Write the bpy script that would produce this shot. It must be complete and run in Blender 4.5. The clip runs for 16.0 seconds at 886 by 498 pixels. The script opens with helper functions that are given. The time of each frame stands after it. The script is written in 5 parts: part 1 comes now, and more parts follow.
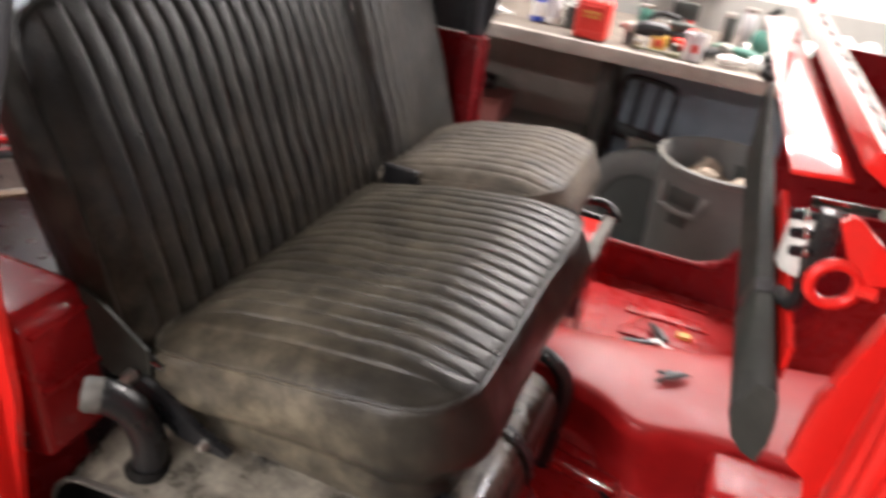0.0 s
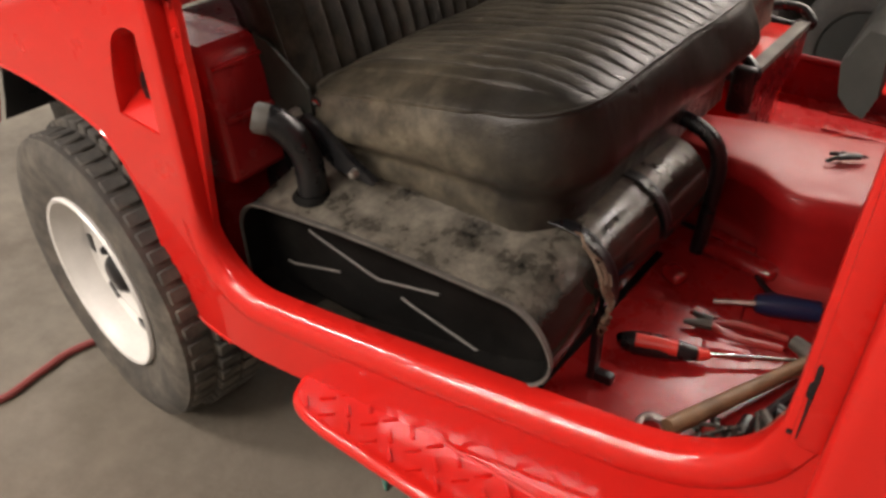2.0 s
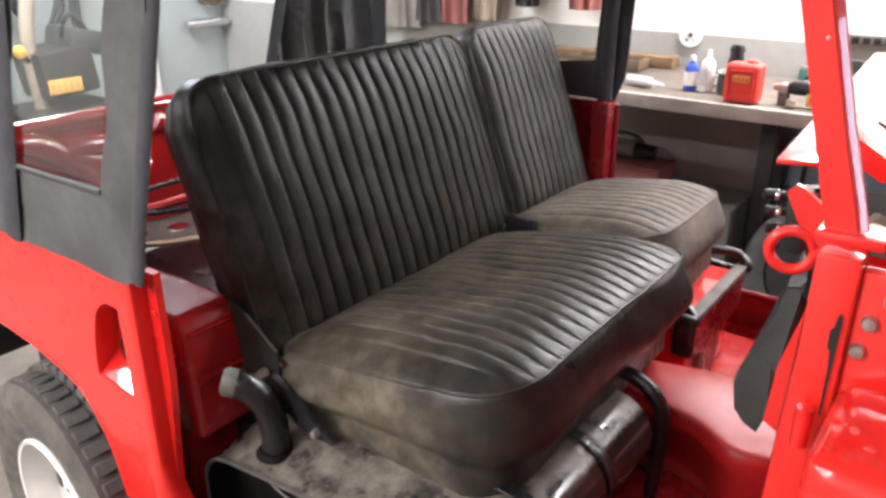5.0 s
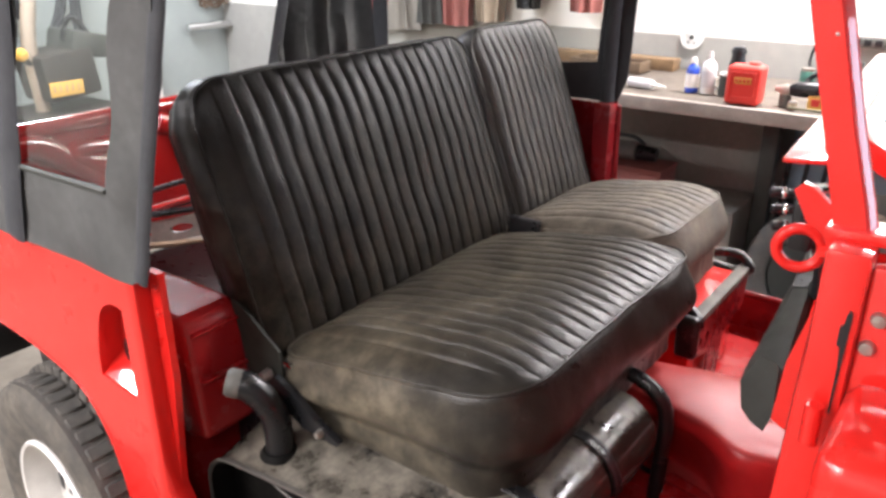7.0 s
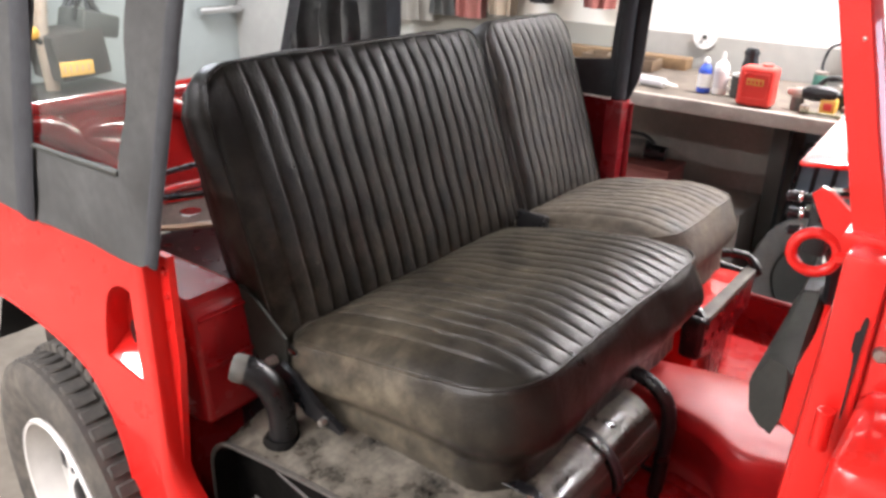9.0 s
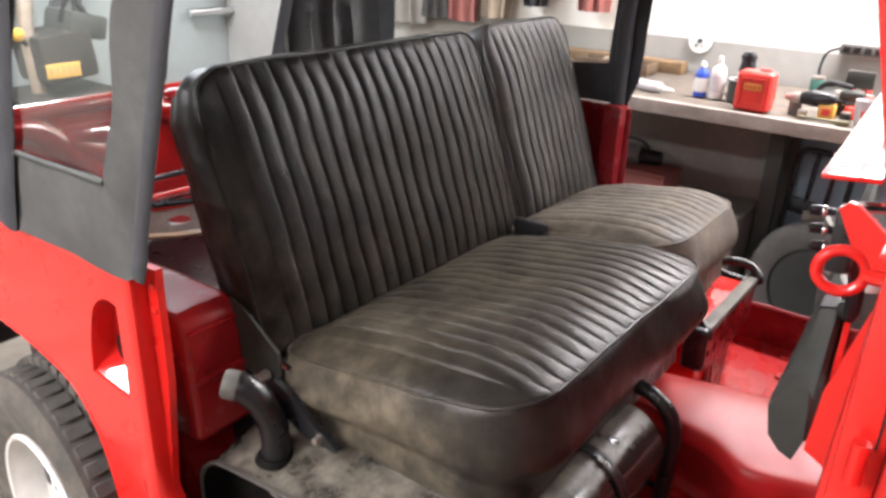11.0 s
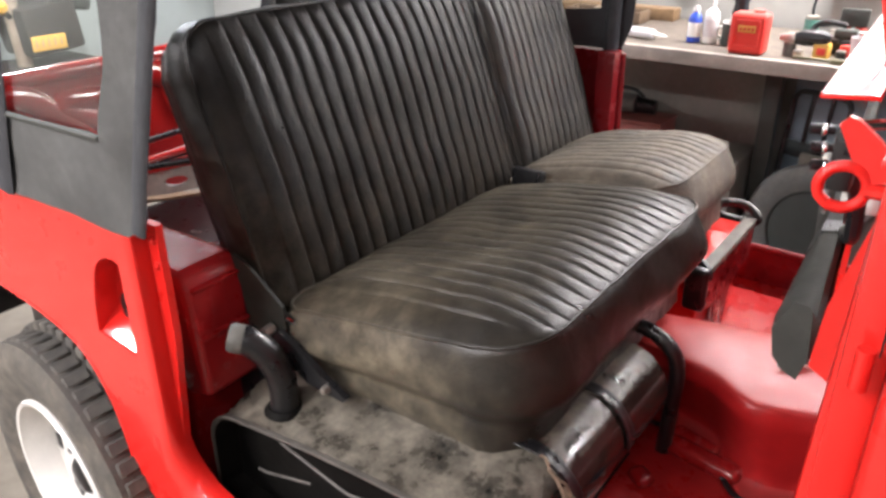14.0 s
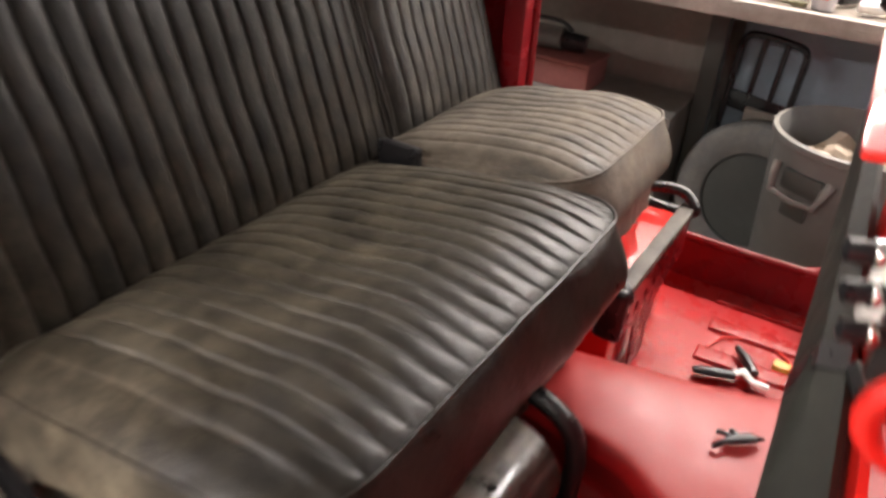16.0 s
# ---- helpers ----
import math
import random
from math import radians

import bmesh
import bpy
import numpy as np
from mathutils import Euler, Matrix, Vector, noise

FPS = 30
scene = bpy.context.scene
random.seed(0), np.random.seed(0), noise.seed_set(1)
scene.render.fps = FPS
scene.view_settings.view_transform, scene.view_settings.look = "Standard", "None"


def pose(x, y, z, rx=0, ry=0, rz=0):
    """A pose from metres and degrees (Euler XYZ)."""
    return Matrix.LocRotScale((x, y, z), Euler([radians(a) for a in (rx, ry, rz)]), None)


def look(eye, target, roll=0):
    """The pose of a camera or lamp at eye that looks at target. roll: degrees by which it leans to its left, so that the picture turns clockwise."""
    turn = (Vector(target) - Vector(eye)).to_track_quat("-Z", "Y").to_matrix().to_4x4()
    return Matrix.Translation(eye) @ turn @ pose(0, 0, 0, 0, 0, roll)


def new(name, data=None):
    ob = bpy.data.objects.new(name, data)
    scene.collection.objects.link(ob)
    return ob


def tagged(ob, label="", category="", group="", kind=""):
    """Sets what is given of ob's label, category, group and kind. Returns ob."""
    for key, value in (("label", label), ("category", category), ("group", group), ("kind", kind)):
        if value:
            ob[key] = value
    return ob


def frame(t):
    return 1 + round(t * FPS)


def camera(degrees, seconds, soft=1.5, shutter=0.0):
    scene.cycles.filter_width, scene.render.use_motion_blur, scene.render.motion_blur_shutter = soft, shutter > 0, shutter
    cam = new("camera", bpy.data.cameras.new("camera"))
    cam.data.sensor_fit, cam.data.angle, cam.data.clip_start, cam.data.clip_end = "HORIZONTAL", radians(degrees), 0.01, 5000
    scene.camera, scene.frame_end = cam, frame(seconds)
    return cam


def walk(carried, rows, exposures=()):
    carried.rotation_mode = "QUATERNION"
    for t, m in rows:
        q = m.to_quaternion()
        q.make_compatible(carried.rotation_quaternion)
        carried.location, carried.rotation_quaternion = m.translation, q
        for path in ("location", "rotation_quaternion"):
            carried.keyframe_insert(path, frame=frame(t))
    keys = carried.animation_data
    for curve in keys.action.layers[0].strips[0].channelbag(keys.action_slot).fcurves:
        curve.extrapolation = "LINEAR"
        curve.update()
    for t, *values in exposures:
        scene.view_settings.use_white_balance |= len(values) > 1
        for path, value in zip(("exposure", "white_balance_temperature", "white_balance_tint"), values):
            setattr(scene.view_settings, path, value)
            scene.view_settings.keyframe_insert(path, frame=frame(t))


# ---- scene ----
cam = camera(60.0, 16.0, soft=3.0, shutter=0.5)
PATH = [
    (0, (0.673, -0.463, 1.463), (0.101, 1.193, 0.498), 7.9),
    (0.5, (0.788, -0.386, 1.451), (-0.294, 1.021, 0.528), 1.9),
    (1, (0.903, -0.45, 1.389), (-0.308, 0.814, 0.422), 3.1),
    (1.5, (0.93, -0.512, 1.323), (-0.205, 0.728, 0.24), -1.2),
    (2, (0.892, -0.551, 1.276), (-0.118, 0.722, 0.11), -1.2),
    (2.5, (0.882, -0.554, 1.272), (-0.107, 0.724, 0.093), -1.6),
    (3, (0.892, -0.541, 1.299), (-0.125, 0.774, 0.187), -0.8),
    (3.5, (0.935, -0.508, 1.443), (-0.185, 0.95, 0.655), -0.2),
    (4, (0.939, -0.527, 1.442), (-0.168, 0.944, 0.66), -0.2),
    (6.5, (0.937, -0.535, 1.44), (-0.18, 0.943, 0.687), -0.4),
    (7, (0.934, -0.537, 1.436), (-0.178, 0.94, 0.673), -0.3),
    (7.5, (0.93, -0.539, 1.435), (-0.188, 0.926, 0.658), -0.0),
    (8, (0.927, -0.543, 1.433), (-0.191, 0.92, 0.651), 0.7),
    (10.5, (0.914, -0.536, 1.441), (-0.197, 0.936, 0.667), 1.8),
    (11, (0.886, -0.516, 1.432), (-0.207, 0.968, 0.656), 1.8),
    (11.5, (0.819, -0.512, 1.426), (-0.182, 1.017, 0.614), 1.5),
    (12, (0.805, -0.541, 1.426), (-0.162, 1.001, 0.597), 1.7),
    (12.5, (0.811, -0.549, 1.417), (-0.159, 0.978, 0.564), 2.0),
    (13, (0.83, -0.538, 1.406), (-0.165, 0.958, 0.529), 1.7),
    (13.5, (0.869, -0.527, 1.405), (-0.163, 0.948, 0.533), 0.6),
    (14, (0.89, -0.528, 1.405), (-0.175, 0.931, 0.546), -0.4),
    (14.5, (0.895, -0.537, 1.395), (-0.187, 0.914, 0.544), -2.2),
    (15, (0.862, -0.521, 1.397), (-0.152, 0.971, 0.534), -3.7),
    (15.5, (0.798, -0.361, 1.384), (-0.101, 1.163, 0.451), -1.2),
    (16, (0.752, -0.066, 1.348), (-0.113, 1.401, 0.299), 3.6),
]
EXPOSURES = [(0.0, 0.16, 6300, 16), (0.5, 0.3, 6100, 16), (1.0, 0.32, 6350, 16), (1.5, -0.04, 6700, 16), (2.0, -0.44, 6900, 16), (2.5, -0.52, 6900, 16), (3.0, -0.52, 6900, 16), (3.5, 0.22, 6100, 16),
             (12.0, 0.38, 6100, 16), (15.0, 0.42, 6150, 16), (15.5, 0.48, 6300, 16), (16.0, 0.26, 6600, 16)]
walk(cam, [(t, look(eye, target, roll)) for t, eye, target, roll in PATH], EXPOSURES)

# ---- light: a closed garage under fluorescent fittings ----
world = bpy.data.worlds.new("world")
scene.world = world
world.use_nodes = True
world.node_tree.nodes["Background"].inputs[0].default_value = (0.75, 0.85, 1.0, 1)
world.node_tree.nodes["Background"].inputs[1].default_value = 1.0


def area(name, m, sx, sy, watts, colour):
    lamp = bpy.data.lights.new(name, "AREA")
    lamp.shape, lamp.size, lamp.size_y, lamp.energy, lamp.color = "RECTANGLE", sx, sy, watts, colour
    ob = new(name, lamp)
    ob.matrix_world = m
    return ob


WARM = (1.0, 0.96, 0.92)
area("tube_light", look((-1.55, -1.35, 2.44), (-1.55, -1.35, 0)), 1.15, 0.12, 88, WARM)
area("tube_light", look((-0.15, -1.5, 2.44), (-0.15, -1.5, 0)), 1.15, 0.12, 26, WARM)
area("tube_light", look((-0.7, -2.7, 2.44), (-0.7, -2.7, 0)), 1.15, 0.12, 130, WARM)
area("tube_light", look((0.6, 2.45, 2.37), (0.6, 2.65, 0)), 1.15, 0.12, 85, (1.0, 0.96, 0.91))
area("tube_light", look((-2.3, 1.1, 2.44), (-2.6, 1.1, 0)) @ pose(0, 0, 0, 0, 0, 90), 1.15, 0.12, 90, (0.93, 0.97, 1.0))
area("tube_light", look((2.0, 2.4, 2.37), (2.0, 2.6, 0)), 1.15, 0.12, 42, (1.0, 0.96, 0.91))
# weak fill lamp added to lift the near footwell, no known fitting
area("tube_light", look((1.5, -1.5, 2.44), (1.5, -1.5, 0)), 1.15, 0.12, 18, WARM)
area("window_daylight", look((3.96, 2.05, 1.45), (0.3, 2.3, 0.5)), 1.1, 1.2, 26, (0.72, 0.86, 1.0))


# ---- materials ----
def material(name, colour, rough=0.5, metal=0.0, vary=0.12, scale=9.0, bump=0.0, bump_scale=160.0,
             dust=None, dust_amount=0.0, dust_scale=5.0, dust_side=0.1, dust_soft=0.1, coat=0.0, coat_rough=0.12, spec=0.5, per_piece=0.0, dust_top=1.0, dust_mid=0.51, dust_from=0.0, dust_fade=None, dust_low=0.38, dust_axis="X", crease=0.0, crease_scale=16.0):
    m = bpy.data.materials.new(name)
    m.use_nodes = True
    nt = m.node_tree
    b = nt.nodes["Principled BSDF"]
    link = nt.links.new
    co = nt.nodes.new("ShaderNodeTexCoord").outputs["Object"]

    def tex(sc, detail=4.0, rough_=0.6):
        n = nt.nodes.new("ShaderNodeTexNoise")
        n.inputs["Scale"].default_value, n.inputs["Detail"].default_value = sc, detail
        n.inputs["Roughness"].default_value = rough_
        link(co, n.inputs["Vector"])
        return n.outputs["Fac"]

    def span(fac, a, b_, lo, hi):
        n = nt.nodes.new("ShaderNodeMapRange")
        n.inputs[1].default_value, n.inputs[2].default_value = a, b_
        n.inputs[3].default_value, n.inputs[4].default_value = lo, hi
        link(fac, n.inputs[0])
        return n.outputs[0]

    def mix(fac, a, c):
        n = nt.nodes.new("ShaderNodeMix")
        n.data_type = "RGBA"
        for val, sock in ((fac, n.inputs[0]), (a, n.inputs[6]), (c, n.inputs[7])):
            if isinstance(val, (tuple, list)):
                sock.default_value = (*val[:3], 1)
            elif isinstance(val, float):
                sock.default_value = val
            else:
                link(val, sock)
        return n.outputs[2]

    dark = tuple(c * (1 - vary) for c in colour)
    light = tuple(min(1, c * (1 + vary)) for c in colour)
    out = mix(span(tex(scale), 0.3, 0.7, 0, 1), dark, light)
    out = mix(span(tex(scale * 9, 3), 0.35, 0.7, 0, 0.5), out, dark)
    if per_piece:
        info = nt.nodes.new("ShaderNodeObjectInfo").outputs["Random"]
        out = mix(span(info, 0, 1, 0, per_piece), out, tuple(c * 0.5 for c in colour))
    r = span(tex(scale * 3), 0.3, 0.7, max(0.02, rough - 0.06), min(1, rough + 0.08))
    if dust:
        geo = nt.nodes.new("ShaderNodeNewGeometry")
        sep = nt.nodes.new("ShaderNodeSeparateXYZ")
        link(geo.outputs["Normal"], sep.inputs[0])
        up = span(sep.outputs["Z"], dust_from, 0.85 + 0.1 * dust_from, dust_side, dust_top)
        mul = nt.nodes.new("ShaderNodeMath")
        mul.operation = "MULTIPLY"
        link(span(tex(dust_scale, 8, 0.7), dust_mid - dust_soft, dust_mid + dust_soft, 0.0, dust_amount), mul.inputs[0])
        link(up, mul.inputs[1])
        if dust_fade:
            place = nt.nodes.new("ShaderNodeSeparateXYZ")
            link(co, place.inputs[0])
            ragged = nt.nodes.new("ShaderNodeMath")
            ragged.operation = "MULTIPLY_ADD"
            link(tex(9, 5), ragged.inputs[0])
            ragged.inputs[1].default_value = 0.2
            link(place.outputs[dust_axis], ragged.inputs[2])
            less = nt.nodes.new("ShaderNodeMath")
            less.operation = "MULTIPLY"
            link(mul.outputs[0], less.inputs[0])
            link(span(ragged.outputs[0], dust_fade[0], dust_fade[1], 1.0, dust_fade[2]), less.inputs[1])
            mul = less
        worn = mix(span(tex(dust_scale * 3.3, 6, 0.7), 0.36, 0.62, 0, 1), tuple(c * dust_low for c in dust), dust)
        out = mix(mul.outputs[0], out, worn)
        rr = nt.nodes.new("ShaderNodeMath")
        rr.operation = "MULTIPLY_ADD"
        link(mul.outputs[0], rr.inputs[0])
        rr.inputs[1].default_value = 0.5
        link(r, rr.inputs[2])
        r = rr.outputs[0]
    link(out, b.inputs["Base Color"])
    link(r, b.inputs["Roughness"])
    b.inputs["Metallic"].default_value = metal
    b.inputs["Specular IOR Level"].default_value = spec
    if coat:
        b.inputs["Coat Weight"].default_value, b.inputs["Coat Roughness"].default_value = coat, coat_rough
    if bump:
        n = nt.nodes.new("ShaderNodeBump")
        n.inputs["Strength"].default_value, n.inputs["Distance"].default_value = bump, 0.004
        link(tex(bump_scale, 5), n.inputs["Height"])
        if crease:
            c = nt.nodes.new("ShaderNodeBump")
            c.inputs["Strength"].default_value, c.inputs["Distance"].default_value = crease, 0.012
            link(tex(crease_scale, 3, 0.5), c.inputs["Height"])
            link(c.outputs[0], n.inputs["Normal"])
        link(n.outputs[0], b.inputs["Normal"])
    return m


def emitter(name, colour, power):
    m = bpy.data.materials.new(name)
    m.use_nodes = True
    b = m.node_tree.nodes["Principled BSDF"]
    b.inputs["Base Color"].default_value = (0.9, 0.9, 0.9, 1)
    b.inputs["Emission Color"].default_value, b.inputs["Emission Strength"].default_value = (*colour, 1), power
    return m


RED = material("red_paint", (0.6, 0.016, 0.011), 0.3, vary=0.03, scale=2, bump=0.01, bump_scale=25, coat=1.0, coat_rough=0.045, spec=0.1)
RED_DUSTY = material("floor_red_paint", (0.33, 0.011, 0.011), 0.25, vary=0.2, scale=6, bump=0.05, bump_scale=40,
                     dust=(0.26, 0.1, 0.08), dust_amount=0.1, dust_scale=11, dust_side=0.0, dust_soft=0.3, dust_low=0.75, spec=0.25)
HUMP_RED = material("hump_red_paint", (0.33, 0.011, 0.011), 0.37, vary=0.15, scale=5, bump=0.04, bump_scale=40,
                    dust=(0.3, 0.12, 0.1), dust_amount=0.3, dust_scale=7, dust_side=0.0, dust_soft=0.3, dust_low=0.8, dust_from=0.5, spec=0.36)
RIB_RED = material("polished_floor_rib_paint", (0.3, 0.011, 0.011), 0.25, vary=0.15, scale=6, bump=0.04, bump_scale=40, coat=1.0, coat_rough=0.1, spec=0.3)
RIB_RED.node_tree.nodes["Principled BSDF"].inputs["Coat IOR"].default_value = 1.9
# body red again, darkened so that the far side's shade is in the colour
SHADED_RED = material("shaded_red_paint", (0.15, 0.006, 0.008), 0.26, vary=0.12, scale=4, bump=0.02, bump_scale=30, spec=0.3)
# body red for the wheel housings, darker to carry their shade
SHADED_HOUSE_RED = material("shaded_house_paint", (0.24, 0.009, 0.01), 0.24, vary=0.15, scale=5, bump=0.03, bump_scale=30, coat=0.6, coat_rough=0.08, spec=0.2)
VINYL = material("black_vinyl", (0.009, 0.0083, 0.0075), 0.31, vary=0.3, scale=7, bump=0.25, bump_scale=200,
                 dust=(0.265, 0.222, 0.15), dust_amount=0.62, dust_scale=8, dust_side=1.0, dust_soft=0.2, dust_mid=0.46, dust_top=0.56, dust_low=0.42, dust_fade=(0.36, 0.58, 0.13), crease=0.2, crease_scale=17, spec=0.27)
VINYL_DUSTY = material("dusty_vinyl", (0.012, 0.011, 0.0095), 0.4, vary=0.3, scale=7, bump=0.25, bump_scale=200,
                       dust=(0.235, 0.194, 0.144), dust_amount=0.78, dust_scale=9, dust_side=0.9, dust_soft=0.22, dust_mid=0.42, dust_top=0.9, dust_low=0.55, crease=0.16, crease_scale=17, spec=0.38)
VINYL_BACK = material("back_vinyl", (0.0065, 0.0062, 0.0058), 0.33, vary=0.3, scale=7, bump=0.2, bump_scale=200,
                      dust=(0.17, 0.132, 0.088), dust_amount=0.3, dust_scale=12, dust_side=0.8, dust_soft=0.2, dust_fade=(0.9, 1.22, 0.2), dust_axis="Z", crease=0.18, crease_scale=17, spec=0.13)
VINYL_BACK_DUSTY = material("dusty_back_vinyl", (0.009, 0.0085, 0.0078), 0.36, vary=0.3, scale=7, bump=0.2, bump_scale=200,
                            dust=(0.2, 0.17, 0.13), dust_amount=0.36, dust_scale=10, dust_side=0.8, dust_soft=0.2, crease=0.18, crease_scale=17, spec=0.3)
TANK = material("tank_paint", (0.006, 0.0057, 0.0052), 0.07, vary=0.3, scale=9, bump=0.05, bump_scale=24, spec=0.5,
                dust=(0.205, 0.183, 0.144), dust_amount=0.85, dust_scale=15, dust_side=0.09, dust_soft=0.14, dust_mid=0.46, dust_from=0.66, dust_low=0.55)
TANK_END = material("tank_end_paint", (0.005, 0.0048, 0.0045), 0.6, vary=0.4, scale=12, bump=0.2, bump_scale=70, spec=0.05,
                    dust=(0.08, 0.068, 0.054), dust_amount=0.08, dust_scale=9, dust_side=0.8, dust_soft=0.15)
BLACK = material("black_enamel", (0.01, 0.01, 0.011), 0.3, vary=0.3, bump=0.1)
RUBBER = material("rubber", (0.03, 0.029, 0.027), 0.75, vary=0.25, scale=14, bump=0.3, bump_scale=120,
                  dust=(0.27, 0.23, 0.175), dust_amount=0.65, dust_scale=6, dust_side=1.0, dust_top=0.5, dust_soft=0.25)
STEEL = material("worn_steel", (0.45, 0.42, 0.38), 0.38, metal=0.9, vary=0.35, scale=20, bump=0.15)
DULL = material("dull_steel", (0.24, 0.21, 0.18), 0.5, metal=0.5, vary=0.35, scale=20, bump=0.2)
DIRTY = material("dirty_steel", (0.09, 0.078, 0.064), 0.5, metal=0.4, vary=0.5, scale=25, bump=0.3)
CHROME = material("chrome", (0.75, 0.75, 0.75), 0.12, metal=1.0, vary=0.05)
WHITE_RIM = material("white_wheel_paint", (0.62, 0.6, 0.56), 0.35, vary=0.08, scale=12, bump=0.08)
CANVAS = material("grey_canvas", (0.058, 0.058, 0.054), 0.8, vary=0.3, scale=7, bump=0.35, bump_scale=500, crease=0.7, crease_scale=6)
CANVAS_DARK = material("black_canvas", (0.03, 0.031, 0.034), 0.8, vary=0.2, scale=10, bump=0.3, bump_scale=500)
CONCRETE = material("concrete", (0.165, 0.14, 0.105), 0.7, vary=0.22, scale=1.7, bump=0.3, bump_scale=55,
                    dust=(0.085, 0.07, 0.055), dust_amount=0.65, dust_scale=1.9, dust_soft=0.2)
GREY_WALL = material("grey_wall_paint", (0.37, 0.36, 0.325), 0.6, vary=0.14, scale=2, bump=0.15, bump_scale=45)
WHITE_WALL = material("white_wall_paint", (0.86, 0.84, 0.78), 0.6, vary=0.04, scale=2, bump=0.12, bump_scale=45)
# grey wall tinted blue: the daylight below the bench is in this colour
BAY_WALL = material("blue_lit_board_paint", (0.33, 0.4, 0.46), 0.6, vary=0.12, scale=4, bump=0.1)
BLUE_WALL = material("blue_grey_wall_paint", (0.34, 0.37, 0.345), 0.6, vary=0.07, scale=2, bump=0.12, bump_scale=45)
WOOD = material("worn_wood", (0.3, 0.2, 0.12), 0.6, vary=0.3, scale=12, bump=0.25, bump_scale=60)
BENCH = material("bench_board", (0.12, 0.095, 0.072), 0.6, vary=0.35, scale=9, bump=0.2, bump_scale=60,
                 dust=(0.2, 0.17, 0.135), dust_amount=0.5, dust_scale=8, dust_soft=0.2)
BENCH_EDGE = material("worn_bench_edge", (0.34, 0.3, 0.255), 0.6, vary=0.25, scale=14, bump=0.2, bump_scale=60)
GREY_PLASTIC = material("grey_plastic", (0.125, 0.122, 0.112), 0.5, vary=0.12, scale=6, bump=0.1,
                        dust=(0.3, 0.26, 0.2), dust_amount=0.4)
ROOM = material("drab_room_paint", (0.36, 0.34, 0.3), 0.7, vary=0.12, scale=3, bump=0.1)
DRAB = material("drab_board", (0.24, 0.22, 0.19), 0.7, vary=0.2, scale=5, bump=0.15)
DARK_GREY = material("dark_grey_paint", (0.045, 0.047, 0.04), 0.5, vary=0.2, scale=8, bump=0.1)


DASH = material("dash_black_paint", (0.024, 0.0245, 0.02), 0.55, vary=0.3, scale=14, bump=0.1, spec=0.22)
HANDLE = material("oiled_handle_wood", (0.19, 0.115, 0.055), 0.55, vary=0.3, scale=18, bump=0.2)
CAP = material("grey_cap", (0.09, 0.085, 0.074), 0.6, vary=0.3, scale=30, bump=0.2)
RUBBED = material("rubbed_black_steel", (0.1, 0.092, 0.08), 0.6, vary=0.3, scale=30, bump=0.1)
RAIL = material("worn_rail_steel", (0.11, 0.098, 0.082), 0.65, metal=0.2, vary=0.4, scale=22, bump=0.2)
RUST = material("rusty_wire", (0.17, 0.115, 0.075), 0.7, metal=0.2, vary=0.5, scale=40, bump=0.4)
GLOSS_RED = material("wet_gloss_red", (0.4, 0.014, 0.012), 0.14, vary=0.04, scale=3, coat=1.0, coat_rough=0.1)
GLOSS_RED.node_tree.nodes["Principled BSDF"].inputs["Coat IOR"].default_value = 2.2


# ---- mesh helpers ----
def mesh_ob(name, bm, mat, smooth=40):
    bmesh.ops.recalc_face_normals(bm, faces=bm.faces)
    me = bpy.data.meshes.new(name)
    for f in bm.faces:
        f.smooth = True
    bm.to_mesh(me)
    bm.free()
    me.set_sharp_from_angle(angle=radians(smooth))
    me.materials.append(mat)
    return new(name, me)


def part(name, bm, mat, parent, label="", smooth=40):
    ob = mesh_ob(name, bm, mat, smooth)
    ob.parent = parent
    if label:
        tagged(ob, label)
    return ob


def empty(name, x, y, z, label, category, group=""):
    ob = new(name)
    ob.empty_display_size = 0.05
    ob.location = (x, y, z)
    return tagged(ob, label, category, group)


def plain(name, x, y, z, label, category, group=""):
    return empty(name, x, y, z, label, category, group)


def wpart(name, bm, mat, parent, label="", smooth=40):
    """A part modelled in world places, under a thing or under another such part."""
    ob = part(name, bm, mat, parent, label, smooth)
    if parent.parent is None:
        ob.matrix_parent_inverse = Matrix.Translation(parent.location).inverted()
    return ob


def box(bm, x0, x1, y0, y1, z0, z1, bevel=0.0, m=None, seg=2):
    geo = bmesh.ops.create_cube(bm, size=1.0)["verts"]
    for v in geo:
        v.co = Vector((x0 + (v.co.x + 0.5) * (x1 - x0), y0 + (v.co.y + 0.5) * (y1 - y0), z0 + (v.co.z + 0.5) * (z1 - z0)))
    if bevel:
        edges = list({e for v in geo for e in v.link_edges})
        got = bmesh.ops.bevel(bm, geom=edges, offset=bevel, segments=seg, affect="EDGES", profile=0.6)
        geo = list({v for f in got["faces"] for v in f.verts} | {v for v in geo if v.is_valid})
    if m is not None:
        bmesh.ops.transform(bm, matrix=m, verts=[v for v in geo if v.is_valid])
    return bm


def boxed(*a, **k):
    return box(bmesh.new(), *a, **k)


def smooth_line(pts, n=6, closed=False):
    """Catmull-Rom through the given points."""
    pts = [Vector(p) for p in pts]
    out, k = [], len(pts)
    for i in range(k if closed else k - 1):
        p0 = pts[(i - 1) % k] if closed or i else pts[0]
        p1, p2 = pts[i], pts[(i + 1) % k]
        p3 = pts[(i + 2) % k] if closed or i + 2 < k else pts[-1]
        for s in range(n):
            t = s / n
            out.append(0.5 * (2 * p1 + (p2 - p0) * t + (2 * p0 - 5 * p1 + 4 * p2 - p3) * t * t + (3 * p1 - p0 - 3 * p2 + p3) * t ** 3))
